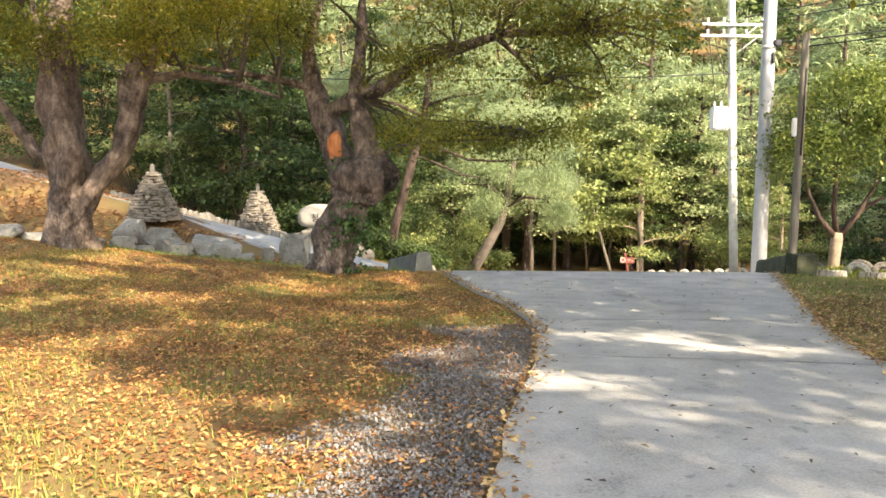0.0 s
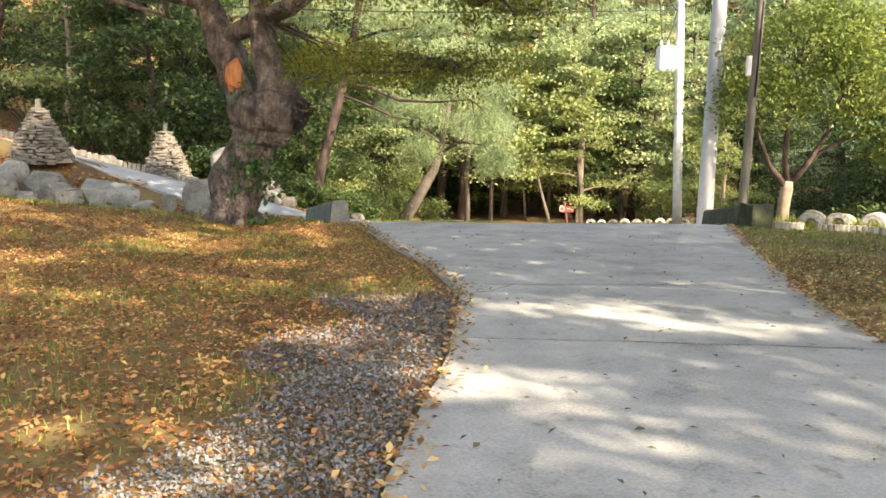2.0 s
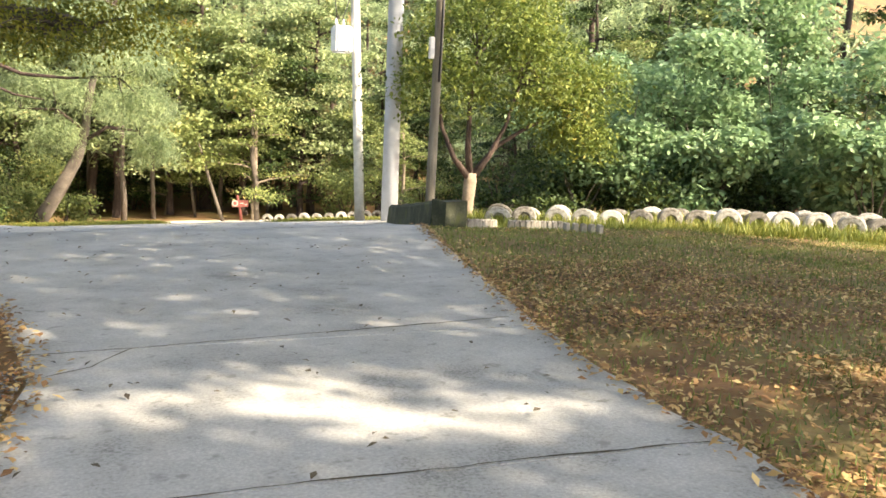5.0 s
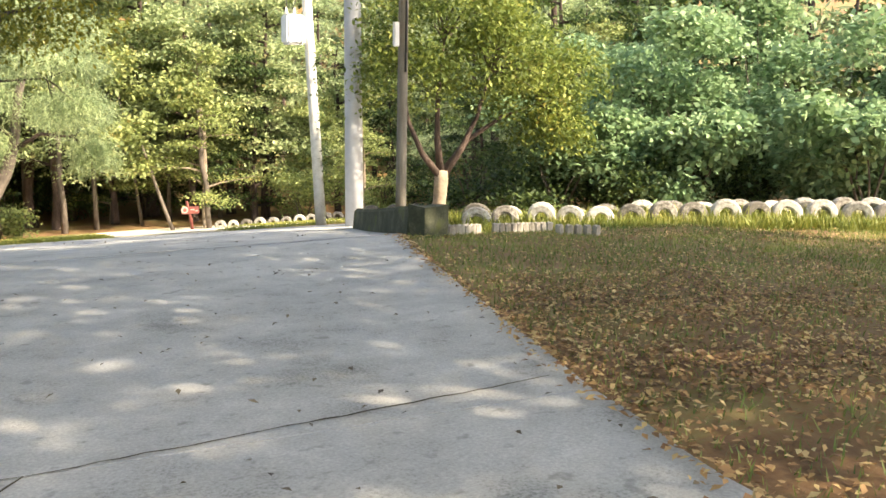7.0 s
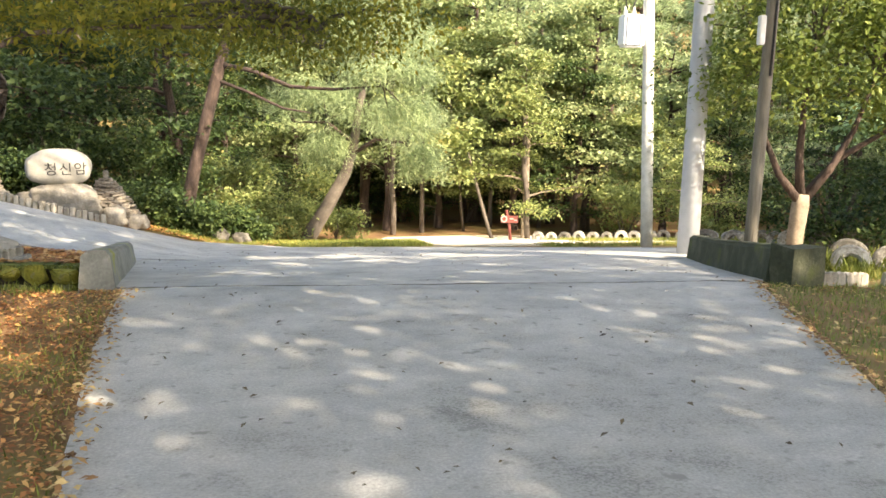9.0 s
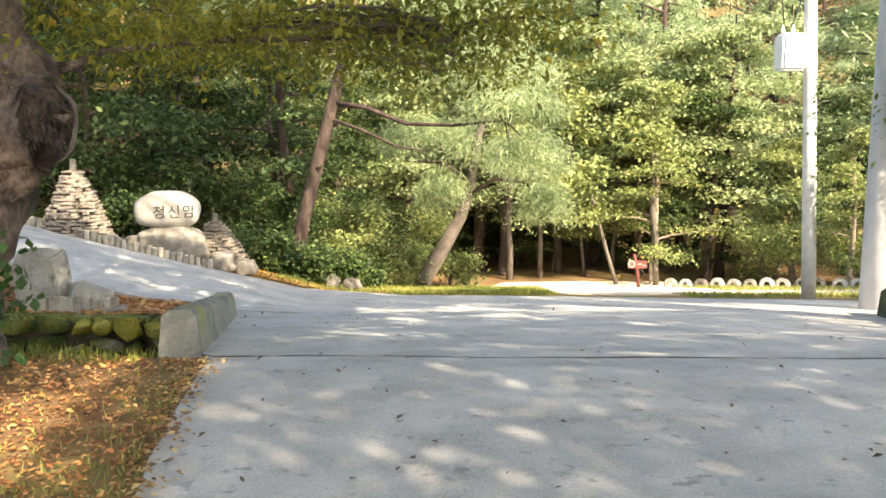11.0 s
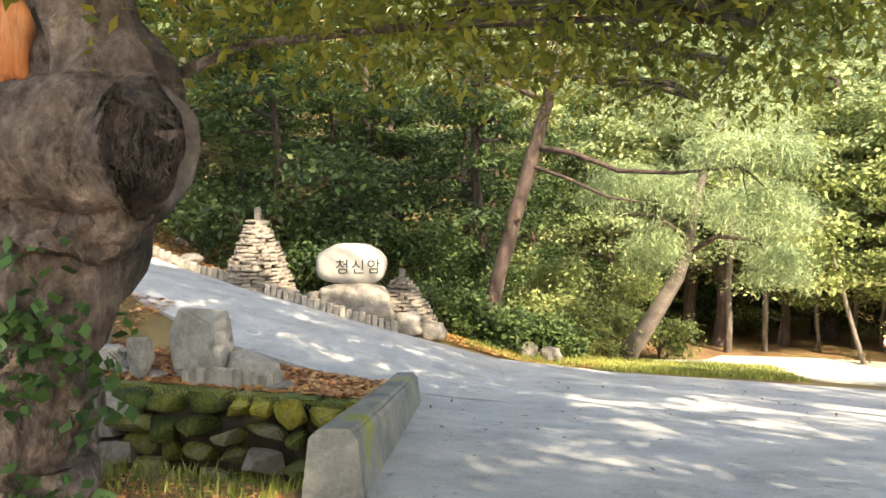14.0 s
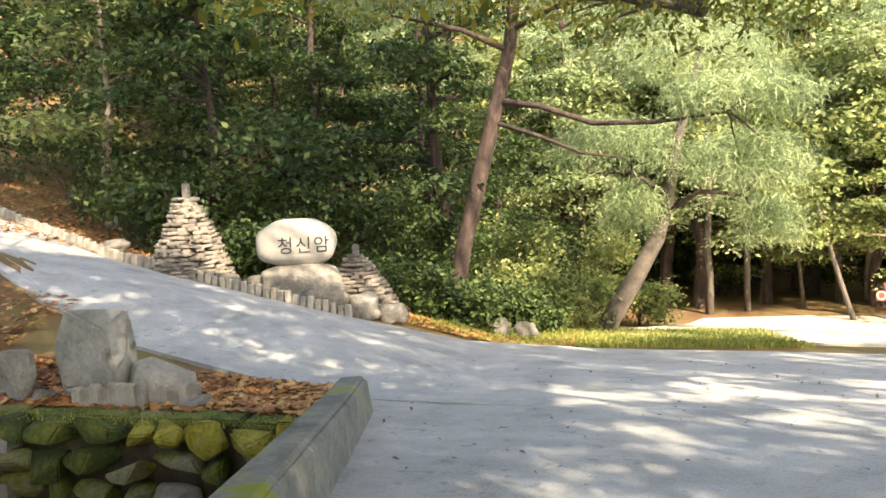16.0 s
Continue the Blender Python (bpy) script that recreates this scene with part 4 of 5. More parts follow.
cherry_tree = cherry((-1.95, 15.85, slope(-1.95, 15.85) - 0.08), [
    ([(-0.2, 0, -0.15), (-0.16, 0, 0.35), (-0.06, 0, 0.9), (0.16, 0, 1.35), (0.2, 0, 1.75), (0.02, 0.22, 2.2), (-0.25, 0.42, 2.75), (-0.5, 0.5, 3.3), (-0.6, 0.55, 3.7), (-0.72, 0.6, 4.5), (-0.4, 0.6, 5.4)], [0.52, 0.42, 0.37, 0.36, 0.37, 0.28, 0.25, 0.23, 0.17, 0.12, 0.05]),
    ([(0.3, -0.1, 1.5), (0.5, -0.12, 1.8), (0.58, -0.12, 2.2), (0.46, -0.15, 2.65), (0.32, -0.2, 3.4), (0.42, -0.1, 4.6), (0.45, 0, 5.8)], [0.34, 0.36, 0.33, 0.2, 0.14, 0.10, 0.04]),
    ([(-0.1, -0.2, 1.85), (0.2, -0.26, 1.9), (0.6, -0.3, 1.92), (0.86, -0.32, 1.92), (0.9, -0.32, 1.92)], [0.2, 0.34, 0.35, 0.33, 0.26]),
    ([(-0.35, 0.45, 3.1), (0.2, 0.1, 3.35), (0.8, -0.3, 3.55), (1.5, -0.4, 4.0), (2.2, -0.5, 4.25), (3.0, -0.6, 4.5), (4.4, -0.9, 4.5)], [0.17, 0.15, 0.14, 0.11, 0.10, 0.07, 0.03]),
    ([(2.9, -0.6, 4.45), (3.3, -0.7, 4.1), (3.7, -0.8, 3.6)], [0.06, 0.045, 0.02]),
    ([(0.35, -0.1, 1.95), (0.75, 0.1, 2.3), (1.1, 0.3, 2.5), (1.9, 0.5, 2.6), (3.0, 0.7, 2.65), (3.8, 1.2, 2.7), (3.9, 3.2, 2.8), (3.8, 5.2, 2.75)], [0.05, 0.032, 0.026, 0.022, 0.019, 0.016, 0.013, 0.008]),
    ([(-0.58, 0.52, 3.6), (-1.2, 0.3, 3.75), (-2.2, 0.1, 3.9), (-3.2, 0, 4.0)], [0.09, 0.07, 0.05, 0.03])],
    "old cherry tree with a gnarled knotty trunk and yellowing leaves", 3,
    [((0.6, -0.6, 5.3), (3.2, 2.6, 1.2), 0.16), ((2.8, -0.6, 4.5), (1.7, 1.6, 0.8), 0.14), ((4.8, -0.8, 4.3), (1.5, 1.4, 0.7), 0.16), ((1.6, -0.6, 3.75), (1.0, 1.2, 0.5), 0.08),
     ((4.0, -1.0, 3.5), (0.9, 0.8, 0.4), 0.06), ((-2.4, 0, 4.5), (1.9, 2, 0.8), 0.2),
     ((1.4, 0.6, 2.62), (0.9, 0.8, 0.28), 0.06), ((2.8, 0.8, 2.6), (0.9, 0.8, 0.32), 0.07), ((4.1, 1.2, 2.7), (0.9, 0.9, 0.35), 0.06), ((3.6, 5.2, 2.72), (1.2, 0.9, 0.35), 0.05), ((1.6, 4.0, 3.0), (1.3, 1.0, 0.3), 0.06),
     # these two high lobes are added above the view to shade lane and cairns
     ((-0.3, 0.2, 7.2), (2.6, 2.4, 0.7), 0.2), ((-1.6, 3.4, 7.0), (2.6, 2.0, 0.7), 0.14)], 27000, 150)
# torn wood, the sawn limb and its hollow, ivy on the bark
TORN = material("torn_wood", [(0.3, (0.35, 0.10, 0.03)), (0.55, (0.55, 0.2, 0.07)), (0.8, (0.62, 0.36, 0.2))], 4, 25, 0.85, 0.6, 0.02, stretch=(2, 2, 0.4))
SAWN = material("old_cut_wood", [(0.3, (0.1, 0.08, 0.07)), (0.6, (0.2, 0.17, 0.15)), (0.8, (0.32, 0.28, 0.25))], 5, 30, 0.9, 0.6, 0.02)
# near-black tone that stands for the shade inside the limb's hollow
HOLLOW_SHADE = material("hollow_shade", [(0.3, (0.012, 0.009, 0.007)), (0.7, (0.04, 0.03, 0.022))], 6, 40, 0.95, 0.6, 0.02)
boulder("torn_patch", (0.25, 0.16, 0.5), 3, TORN, cherry_tree, (-0.1, -0.03, 2.48), 5, 0.2)
boulder("burl", (0.56, 0.46, 0.36), 5, BARK, cherry_tree, (0.5, -0.2, 1.55), 0, 0.3)
def cut_face(at, out, r):
    """The weathered end of a sawn limb: an uneven rim, a sunken face and splintered tongues round a hollow."""
    d = Vector(out).normalized()
    turn = d.to_track_quat("Z", "Y").to_matrix().to_4x4()
    bm = bmesh.new()
    rings = []
    for f, deep in ((1.0, -0.05), (0.98, 0.02), (0.86, 0.035), (0.72, -0.01), (0.5, -0.04), (0.3, -0.09), (0.12, -0.12)):
        rings.append([bm.verts.new((math.cos(a) * r * f * (1 + 0.14 * noise.noise((math.cos(a) * 2, math.sin(a) * 2, f))), math.sin(a) * r * f * (1 + 0.14 * noise.noise((math.sin(a) * 2, math.cos(a) * 2, f + 3))),
                                    deep + 0.035 * noise.noise((math.cos(a) * 3 * f, math.sin(a) * 3 * f, 8)))) for a in (2 * math.pi * k / 26 for k in range(26))])
    for p, q in zip(rings, rings[1:]):
        for k in range(26):
            bm.faces.new((p[k], p[(k + 1) % 26], q[(k + 1) % 26], q[k])).smooth = True
    bm.faces.new(rings[-1])
    face = part("cut_face", bm, SAWN, cherry_tree, "weathered grey sawn end of a thick limb")
    face.matrix_basis = Matrix.Translation(at) @ turn
    return face


face = cut_face((0.91, -0.33, 1.92), (0.96, -0.28, 0.0), 0.3)
# the hollows are solid lumps; shade is put into their dark colour
for (x, y), size, seed, mat, name in (((0.04, 0.0), (0.1, 0.15, 0.05), 7, HOLLOW_SHADE, "hollow"), ((-0.1, 0.05), (0.08, 0.12, 0.05), 8, HOLLOW_SHADE, "hollow"), ((0.0, 0.04), (0.05, 0.24, 0.09), 6, SAWN, "splinter"), ((0.0, -0.17), (0.24, 0.09, 0.05), 12, HOLLOW_SHADE, "hollow")):
    boulder(name, size, seed, mat, face, (x, y, -0.03), 0, 0.2)
rr = np.random.default_rng(8)
for (cx, cy, cz), (sx, sz), k in (((0.12, -0.42, 0.95), (0.16, 0.2), 20), ((0.3, -0.36, 1.05), (0.12, 0.12), 12), ((0.22, -0.36, 0.12), (0.14, 0.16), 14), ((0.45, -0.1, 0.55), (0.1, 0.3), 14), ((0.1, -0.3, 2.1), (0.18, 0.12), 12)):
    pts = np.stack([rr.normal(cx, sx, k), rr.normal(cy, 0.04, k), rr.normal(cz, sz, k)], 1)
    part("ivy", leaf_mesh("ivy", pts, 0.085, IVY_LEAF, 70 + k, 0.8, 0.9, (0.06, 0.04, 0.06), 6), IVY_LEAF, cherry_tree)

cherry((-6.95, 15.4, slope(-6.95, 15.4) - 0.05), [
    ([(0, 0, -0.2), (0, 0, 0.25), (0.02, 0, 0.9), (-0.05, 0, 1.6), (-0.1, 0, 2.3), (-0.1, 0, 3.1), (-0.05, 0, 4), (0.1, 0, 5.2)], [0.55, 0.42, 0.36, 0.36, 0.34, 0.28, 0.22, 0.1]),
    ([(0.15, 0, 0.85), (0.55, 0.05, 1.3), (0.95, 0.1, 1.8), (1.15, 0.1, 2.4), (1.25, 0.1, 3.0), (1.55, 0.1, 3.7), (1.6, 0, 5)], [0.24, 0.2, 0.19, 0.2, 0.24, 0.16, 0.06]),
    ([(-0.1, 0, 1.75), (-0.6, 0, 1.8), (-0.95, 0, 2.3), (-1.5, 0, 3.1)], [0.16, 0.12, 0.09, 0.05]),
    ([(-0.2, 0, 2.2), (-0.45, 0, 2.6), (-0.4, 0.1, 3.4), (-0.6, 0.1, 4.6)], [0.16, 0.13, 0.1, 0.05]),
    ([(1.3, 0.1, 3.1), (2.2, 0, 3.25), (3.2, 0, 3.05), (4.0, -0.1, 2.8)], [0.1, 0.07, 0.05, 0.025])],
    "old cherry tree forking low above the lawn", 5,
    # the last two lobes are added higher up to shade the lane behind
    [((0.5, 0, 4.9), (3.0, 2.6, 1.2), 0.4), ((2.8, 0, 4.1), (1.8, 1.5, 0.8), 0.25), ((-2.4, 0, 4.0), (1.8, 2, 0.9), 0.2), ((0.6, -0.3, 3.6), (1.6, 1.2, 0.5), 0.15), ((-0.5, 2.0, 6.6), (2.6, 2.2, 0.7), 0.2), ((-4.0, 2.6, 6.4), (2.4, 2.2, 0.7), 0.18)], 30000, 70)


# ---- plum tree, pine and leaning tree ----
def crooked_tree(name, at, limbs, bark, leaf, lobes, n, size, slim, label, seed, twigs=30, spread=(0.2, 0.2, 0.14), per=12, sides=14):
    ob = thing(name, at, label, "tree")
    rng = random.Random(seed)
    for k, (pts, radii) in enumerate(limbs):
        bm = bmesh.new()
        tube(bm, pts, radii, sides if k == 0 else 8, seed + k, 0.2)
        part("trunk" if k == 0 else "limb", bm, bark if k == 0 else PINE_BARK, ob)
    centres = blob_centres(seed, n // per, lobes)
    ends = [Vector(p) for pts, _ in limbs for p in pts[-2:]]
    bm = bmesh.new()
    for _ in range(twigs):
        c = Vector(centres[rng.randrange(len(centres))])
        e = min(ends, key=lambda q: (q - c).length)
        tube(bm, curve_points(e, c, 0.1, 4, rng, 0.05), [0.028, 0.022, 0.016, 0.01, 0.005], 5)
    tagged(part("branch_spray", bm, TWIG, ob), kind="stuff")
    part("crown", leaf_mesh("crown", centres, size, leaf, seed, 0.45, slim, spread, per), leaf, ob)
    return ob


crooked_tree("plum_tree", (10.36, 21.57, slope(10.36, 21.57) - 0.05), [
    ([(0, 0, -0.1), (0.0, 0, 0.2), (0.02, 0, 0.6), (0.06, 0, 1.05), (0.08, 0, 1.25)], [0.19, 0.15, 0.14, 0.15, 0.13]),
    ([(0.05, 0, 1.1), (-0.4, 0, 1.6), (-0.7, 0.1, 2.3), (-0.9, 0.1, 3.4)], [0.09, 0.07, 0.05, 0.025]),
    ([(0.05, 0, 1.15), (-0.1, -0.1, 1.9), (-0.1, -0.1, 2.8), (0.1, 0, 4.0)], [0.09, 0.07, 0.05, 0.025]),
    ([(0.1, 0, 1.1), (0.5, -0.1, 1.7), (0.9, -0.1, 2.4), (1.3, 0, 3.4)], [0.09, 0.07, 0.05, 0.025]),
    ([(0.1, 0, 1.2), (0.8, 0.1, 1.9), (1.7, 0.1, 2.4), (2.6, 0, 2.7)], [0.08, 0.06, 0.045, 0.02])],
    PALE_BARK, PLUM_LEAF, [((0.2, 0, 3.9), (1.9, 1.8, 1.5), 0.3), ((1.6, 0, 3.4), (1.6, 1.5, 1.3), 0.25), ((-0.8, 0, 3.0), (1.0, 1.2, 1.1), 0.12), ((2.4, 0, 2.6), (1.1, 1.2, 0.9), 0.14), ((3.0, 0, 1.9), (0.8, 0.9, 0.7), 0.1), ((0.8, 0, 4.9), (1.4, 1.3, 0.8), 0.12), ((3.4, 0, 3.2), (0.9, 1.0, 0.8), 0.1)],
    22000, 0.12, 0.5, "round plum tree with yellow-green leaves on a short pale trunk", 51, 60)
pine_z = slope(-1.9, 30.4)
crooked_tree("pine_tree", (-1.95, 30.4, pine_z - 0.05), [
    ([(-0.1, 0, -0.2), (0, 0, 0.4), (0.25, 0, 1.6), (0.6, 0, 2.9), (0.95, 0, 4.2), (1.3, 0, 5.5), (1.5, 0, 7), (1.6, 0, 9)], [0.25, 0.19, 0.17, 0.165, 0.155, 0.14, 0.1, 0.05]),
    ([(1.05, 0, 4.5), (1.9, -0.4, 4.35), (2.9, -0.8, 3.95), (4.0, -1.2, 3.9), (5.2, -1.6, 4.0)], [0.075, 0.06, 0.05, 0.04, 0.02]),
    ([(0.95, 0, 4.1), (1.8, -0.5, 3.8), (2.7, -0.9, 3.4), (3.4, -1.2, 3.3)], [0.05, 0.04, 0.03, 0.015]),
    ([(1.3, 0, 5.5), (0.4, -0.4, 5.9), (-0.9, -0.8, 6.2)], [0.07, 0.05, 0.02]),
    ([(1.35, 0, 5.9), (2.3, -0.5, 6.2), (3.4, -1, 6.3)], [0.07, 0.05, 0.02])],
    PINE_BARK, PINE_LEAF, [((1.6, -0.2, 8.2), (2.0, 1.8, 0.9), 0.3), ((3.2, -0.8, 6.5), (1.5, 1.2, 0.5), 0.2), ((-0.9, -0.7, 6.5), (1.3, 1.2, 0.5), 0.15), ((5.4, -1.5, 4.2), (1.2, 1.0, 0.45), 0.2), ((5.8, -1.6, 3.0), (0.6, 0.6, 0.6), 0.15)],
    36000, 0.22, 0.075, "leaning red-barked pine with long bare lower branches", 61, 24, (0.2, 0.2, 0.12), 14)
crooked_tree("pine_tree", (1.25, 33.6, slope(1.25, 33.6) - 0.05), [
    ([(-0.1, 0, -0.2), (0.05, 0, 0.3), (0.6, 0, 1.2), (1.15, 0, 2.2), (1.4, 0, 3.0), (1.6, 0, 4.4), (2.2, 0, 6.5)], [0.27, 0.23, 0.2, 0.18, 0.15, 0.12, 0.05]),
    ([(1.35, 0, 2.8), (2.1, -0.3, 3.3), (3.0, -0.5, 3.2), (3.6, -0.6, 2.4)], [0.07, 0.055, 0.04, 0.02]),
    ([(1.4, 0, 3.2), (0.6, -0.3, 3.8), (-0.4, -0.4, 3.8)], [0.06, 0.045, 0.02])],
    GREY_BARK, PINE_LEAF, [((2.0, -0.2, 6.2), (2.0, 1.6, 0.9), 0.3), ((0.2, -0.4, 4.2), (1.4, 1.2, 0.8), 0.25), ((2.9, -0.5, 3.9), (1.3, 1.0, 0.6), 0.2), ((3.5, -0.6, 2.5), (0.6, 0.5, 0.7), 0.13), ((0.6, -0.6, 2.8), (0.6, 0.6, 0.7), 0.12)],
    28000, 0.22, 0.075, "leaning pine with drooping light green needle sprays", 62, 24, (0.2, 0.2, 0.16), 14)
# slim bare trunks at the mouth of the wood
rng = random.Random(23)
for x, y, h, lean, r in ((4.3, 39.0, 6.5, 0.0, 0.11), (5.5, 39.6, 6.5, 0.0, 0.09), (7.3, 40.2, 6, -0.12, 0.06), (8.0, 37.6, 3.4, -0.32, 0.07), (9.25, 37.4, 5.5, -0.06, 0.11), (6.4, 42, 7, 0.05, 0.1), (3.2, 42, 7, 0.03, 0.11), (8.6, 41.5, 7, 0.02, 0.09), (10.6, 41, 6, 0.05, 0.08)):
    ob = thing("bare_trunk", (x, y, slope(x, y) - 0.05), "slim bare tree trunk at the dark mouth of the wood", "tree", "slim trunks at the wood's edge")
    bm = bmesh.new()
    tube(bm, curve_points((0, 0, -0.2), (lean * h, 0, h), 0, 6, rng, 0.05), [r * 1.2, r, r * 0.95, r * 0.9, r * 0.8, r * 0.7, r * 0.5], 9)
    part("trunk", bm, GREY_BARK, ob)
    part("crown", leaf_mesh("crown", bush_centres(int(x * 10), 110, 1.5, h + 1.2, 5, h - 1.4) + (lean * h, 0, 0), 0.2, WARM_LEAF, int(x * 7), 0.4, 0.6, (0.3, 0.3, 0.15), 10), WARM_LEAF, ob)


# ---- cairns, name stone, edging ----
rng = random.Random(4)
cairn((-6.08, 27.16, slope(-6.08, 27.16) - 0.1), 1.62, 0.74, "tall cone-shaped cairn of stacked grey fieldstones", rng)
cairn((-8.17, 23.3, slope(-8.17, 23.3) - 0.05), 1.45, 0.74, "cone-shaped cairn of stacked stones beside the lane", rng)
cairn((-3.42, 28.4, slope(-3.42, 28.4) + 0.02), 1.05, 0.74, "shaded brown cairn of stacked stones behind the name stone", rng)

INK = material("dark_carved_lettering", [(0.3, (0.012, 0.012, 0.012)), (0.7, (0.03, 0.03, 0.03))], 8, 40, 0.8, 0)
SMOOTH_STONE = material("smooth_granite", [(0.25, (0.2, 0.19, 0.165)), (0.5, (0.28, 0.265, 0.24)), (0.75, (0.37, 0.355, 0.32))], 2.5, 50, 0.85, 0.3, 0.01)
name_stone = thing("name_stone", (-4.06, 27.06, -1.1), "smooth rounded boulder with carved name on a rough base stone", "monument")
base = boulder("base_stone", (1.4, 0.9, 0.64), 2, ROCK, name_stone, (0.02, 0, 0.26), 5, 0.12, 4)
top = boulder("stone", (1.34, 0.66, 0.8), 1, SMOOTH_STONE, name_stone, (0, 0, 0.93), 19, 0.05, 4)
text = bpy.data.curves.new("lettering", "FONT")
text.body, text.size, text.align_x, text.align_y = "청신암", 0.30, "CENTER", "CENTER"
text.extrude, text.space_character = 0.012, 1.15
letters = bpy.data.objects.new("lettering_curve", text)
scene.collection.objects.link(letters)
bpy.context.view_layer.update()
me = bpy.data.meshes.new_from_object(letters.evaluated_get(bpy.context.evaluated_depsgraph_get()))
bpy.data.objects.remove(letters)
me.materials.clear()
me.materials.append(INK)
for v in me.vertices:
    # wrap the flat letters on to the boulder's face
    deep = v.co.z
    hit, place, *_ = top.ray_cast(Vector((v.co.x + 0.12, -2, v.co.y - 0.04)), Vector((0, 1, 0)))
    v.co = place + Vector((0, -0.004 - deep, 0)) if hit else Vector((0, 0, 0))
ob = part("lettering", me, None, top)

for x, y, size, seed, turn in ((-3.75, 26.85, (1.15, 0.5, 0.5), 31, 5), (-2.95, 27.05, (0.6, 0.45, 0.48), 32, 30), (-2.5, 27.4, (0.5, 0.4, 0.42), 33, 0), (-4.7, 26.95, (0.7, 0.4, 0.36), 34, 10), (-5.3, 26.85, (0.5, 0.3, 0.26), 35, 0),
                               (-0.95, 29.7, (0.5, 0.42, 0.34), 36, 20), (-0.45, 29.95, (0.46, 0.4, 0.4), 37, 50), (-8.1, 28.1, (0.5, 0.4, 0.3), 38, 0)):
    ob = boulder("rock", size, seed, ROCK, None, (x, y, slope(x, y) + size[2] * 0.36), turn, 0.2, 3)
    tagged(ob, "grey field boulder bedded at the lane's edge", "rock", "boulders along the lane")
# rocks along the far bank of the stream
for x, y, size, seed, turn in ((-5.05, 20.75, (0.62, 0.5, 0.4), 41, 10), (-3.72, 20.75, (0.8, 0.42, 1.0), 42, -8), (-4.35, 20.5, (0.34, 0.28, 0.6), 43, 20), (-3.05, 20.7, (0.66, 0.42, 0.5), 44, 5), (-5.75, 20.95, (1.35, 0.7, 0.85), 45, 0), (-6.6, 20.7, (0.62, 0.5, 0.6), 46, 30),
                               (-6.95, 21.0, (0.75, 0.5, 0.62), 47, 0), (-7.55, 20.8, (0.62, 0.45, 0.45), 48, 12), (-7.35, 21.4, (0.9, 0.6, 0.75), 49, 0), (-8.2, 21.0, (0.75, 0.55, 0.6), 50, 40), (-8.3, 21.7, (0.85, 0.6, 0.75), 51, 0), (-9.0, 21.1, (0.7, 0.5, 0.45), 52, 9),
                               (-9.7, 21.2, (0.75, 0.5, 0.5), 53, 0), (-10.5, 21.2, (0.7, 0.5, 0.45), 54, 22), (-11.3, 21.4, (0.8, 0.5, 0.5), 55, 0), (-12.2, 21.5, (0.9, 0.6, 0.5), 56, 0), (-6.1, 21.5, (0.6, 0.45, 0.5), 57, 60), (-13.2, 21.6, (0.9, 0.6, 0.5), 58, 0)):
    ob = crag("rock", size, seed, PALE_ROCK, None, (x, y, slope(x, y) + size[2] * 0.38), turn)
    tagged(ob, "upright pale boulder on the stream bank" if size[2] > 0.8 else "rough pale boulder on the stream bank", "rock", "boulders on the far bank")
for k in range(34):
    x, y = random.Random(k).uniform(-9.5, -2.4), random.Random(k + 50).uniform(20.45, 20.7)
    d = random.Random(k + 90).uniform(0.1, 0.22)
    tagged(crag("rock", (d * 1.3, d, d * 0.8), 200 + k, PALE_ROCK, None, (x, y, slope(x, y) + d * 0.25), k * 40, 12, 0.01), "small broken stone on the stream bank", "rock", "small stones on the far bank")

BLOCK = material("pale_edging", [(0.3, (0.22, 0.2, 0.165)), (0.6, (0.36, 0.33, 0.28))], 5, 40, 0.9, 0.4, 0.01, objects=0.3)
block = stone_mesh("edging_block", (0.1, 0.1, 0.32), 3, BLOCK, 0.12)
edging = thing("lane_edging", (0, 0, 0), "row of small upright pale blocks edging the lane", "edging", kind="structure")
line = [(-3.05, 26.6), (-4.3, 26.52), (-5.6, 26.58), (-7.3, 26.8), (-9.2, 28.0), (-12, 29.7)]
rng = random.Random(6)
for (ax, ay), (bx, by) in zip(line, line[1:]):
    n = int(math.hypot(bx - ax, by - ay) / 0.125)
    for i in range(n):
        x, y = ax + (bx - ax) * i / n, ay + (by - ay) * i / n
        o = new("edging_block", block)
        o.parent = edging
        o.matrix_basis = pose(x, y, slope(x, y) + 0.05 + rng.uniform(-0.03, 0.02), rng.uniform(-6, 6), rng.uniform(-6, 6), rng.uniform(-15, 15))
bank_edging = thing("bank_edging", (0, 0, 0), "short row of pale blocks on the stream bank", "edging", kind="structure")
for i in range(13):
    x, y = -3.75 + i * 0.085 * 1.05, 20.45 + 0.12 * (i > 7) + rng.uniform(-0.02, 0.02)
    o = new("edging_block", block)
    o.parent = bank_edging
    o.matrix_basis = pose(x, y, slope(x, y) + 0.06 + rng.uniform(-0.05, 0.03), rng.uniform(-5, 5), rng.uniform(-5, 5), rng.uniform(-10, 10))

# ---- stream wall ----
wall = thing("stream_wall", (0, 0, 0), "mossy dry-stone wall of the stream bank below the lane", "retaining wall", kind="structure")
bm = bmesh.new()
for k in range(12):
    x = -1.1 - k * 1.05
    z = slope(x - 0.5, 20.4) - 0.05
    box(bm, (x - 0.52, 20.32, (z - 2.4) / 2), (1.06, 0.4, z + 2.4))
part("backing", bm, DARK_EARTH, wall)
bm = bmesh.new()
for k in range(12):
    x = -1.0 - k * 1.05
    z = slope(x - 0.5, 20.4)
    box(bm, (x - 0.52, 20.3, z - 0.02), (1.04, 0.3, 0.07), 0, 0.02)
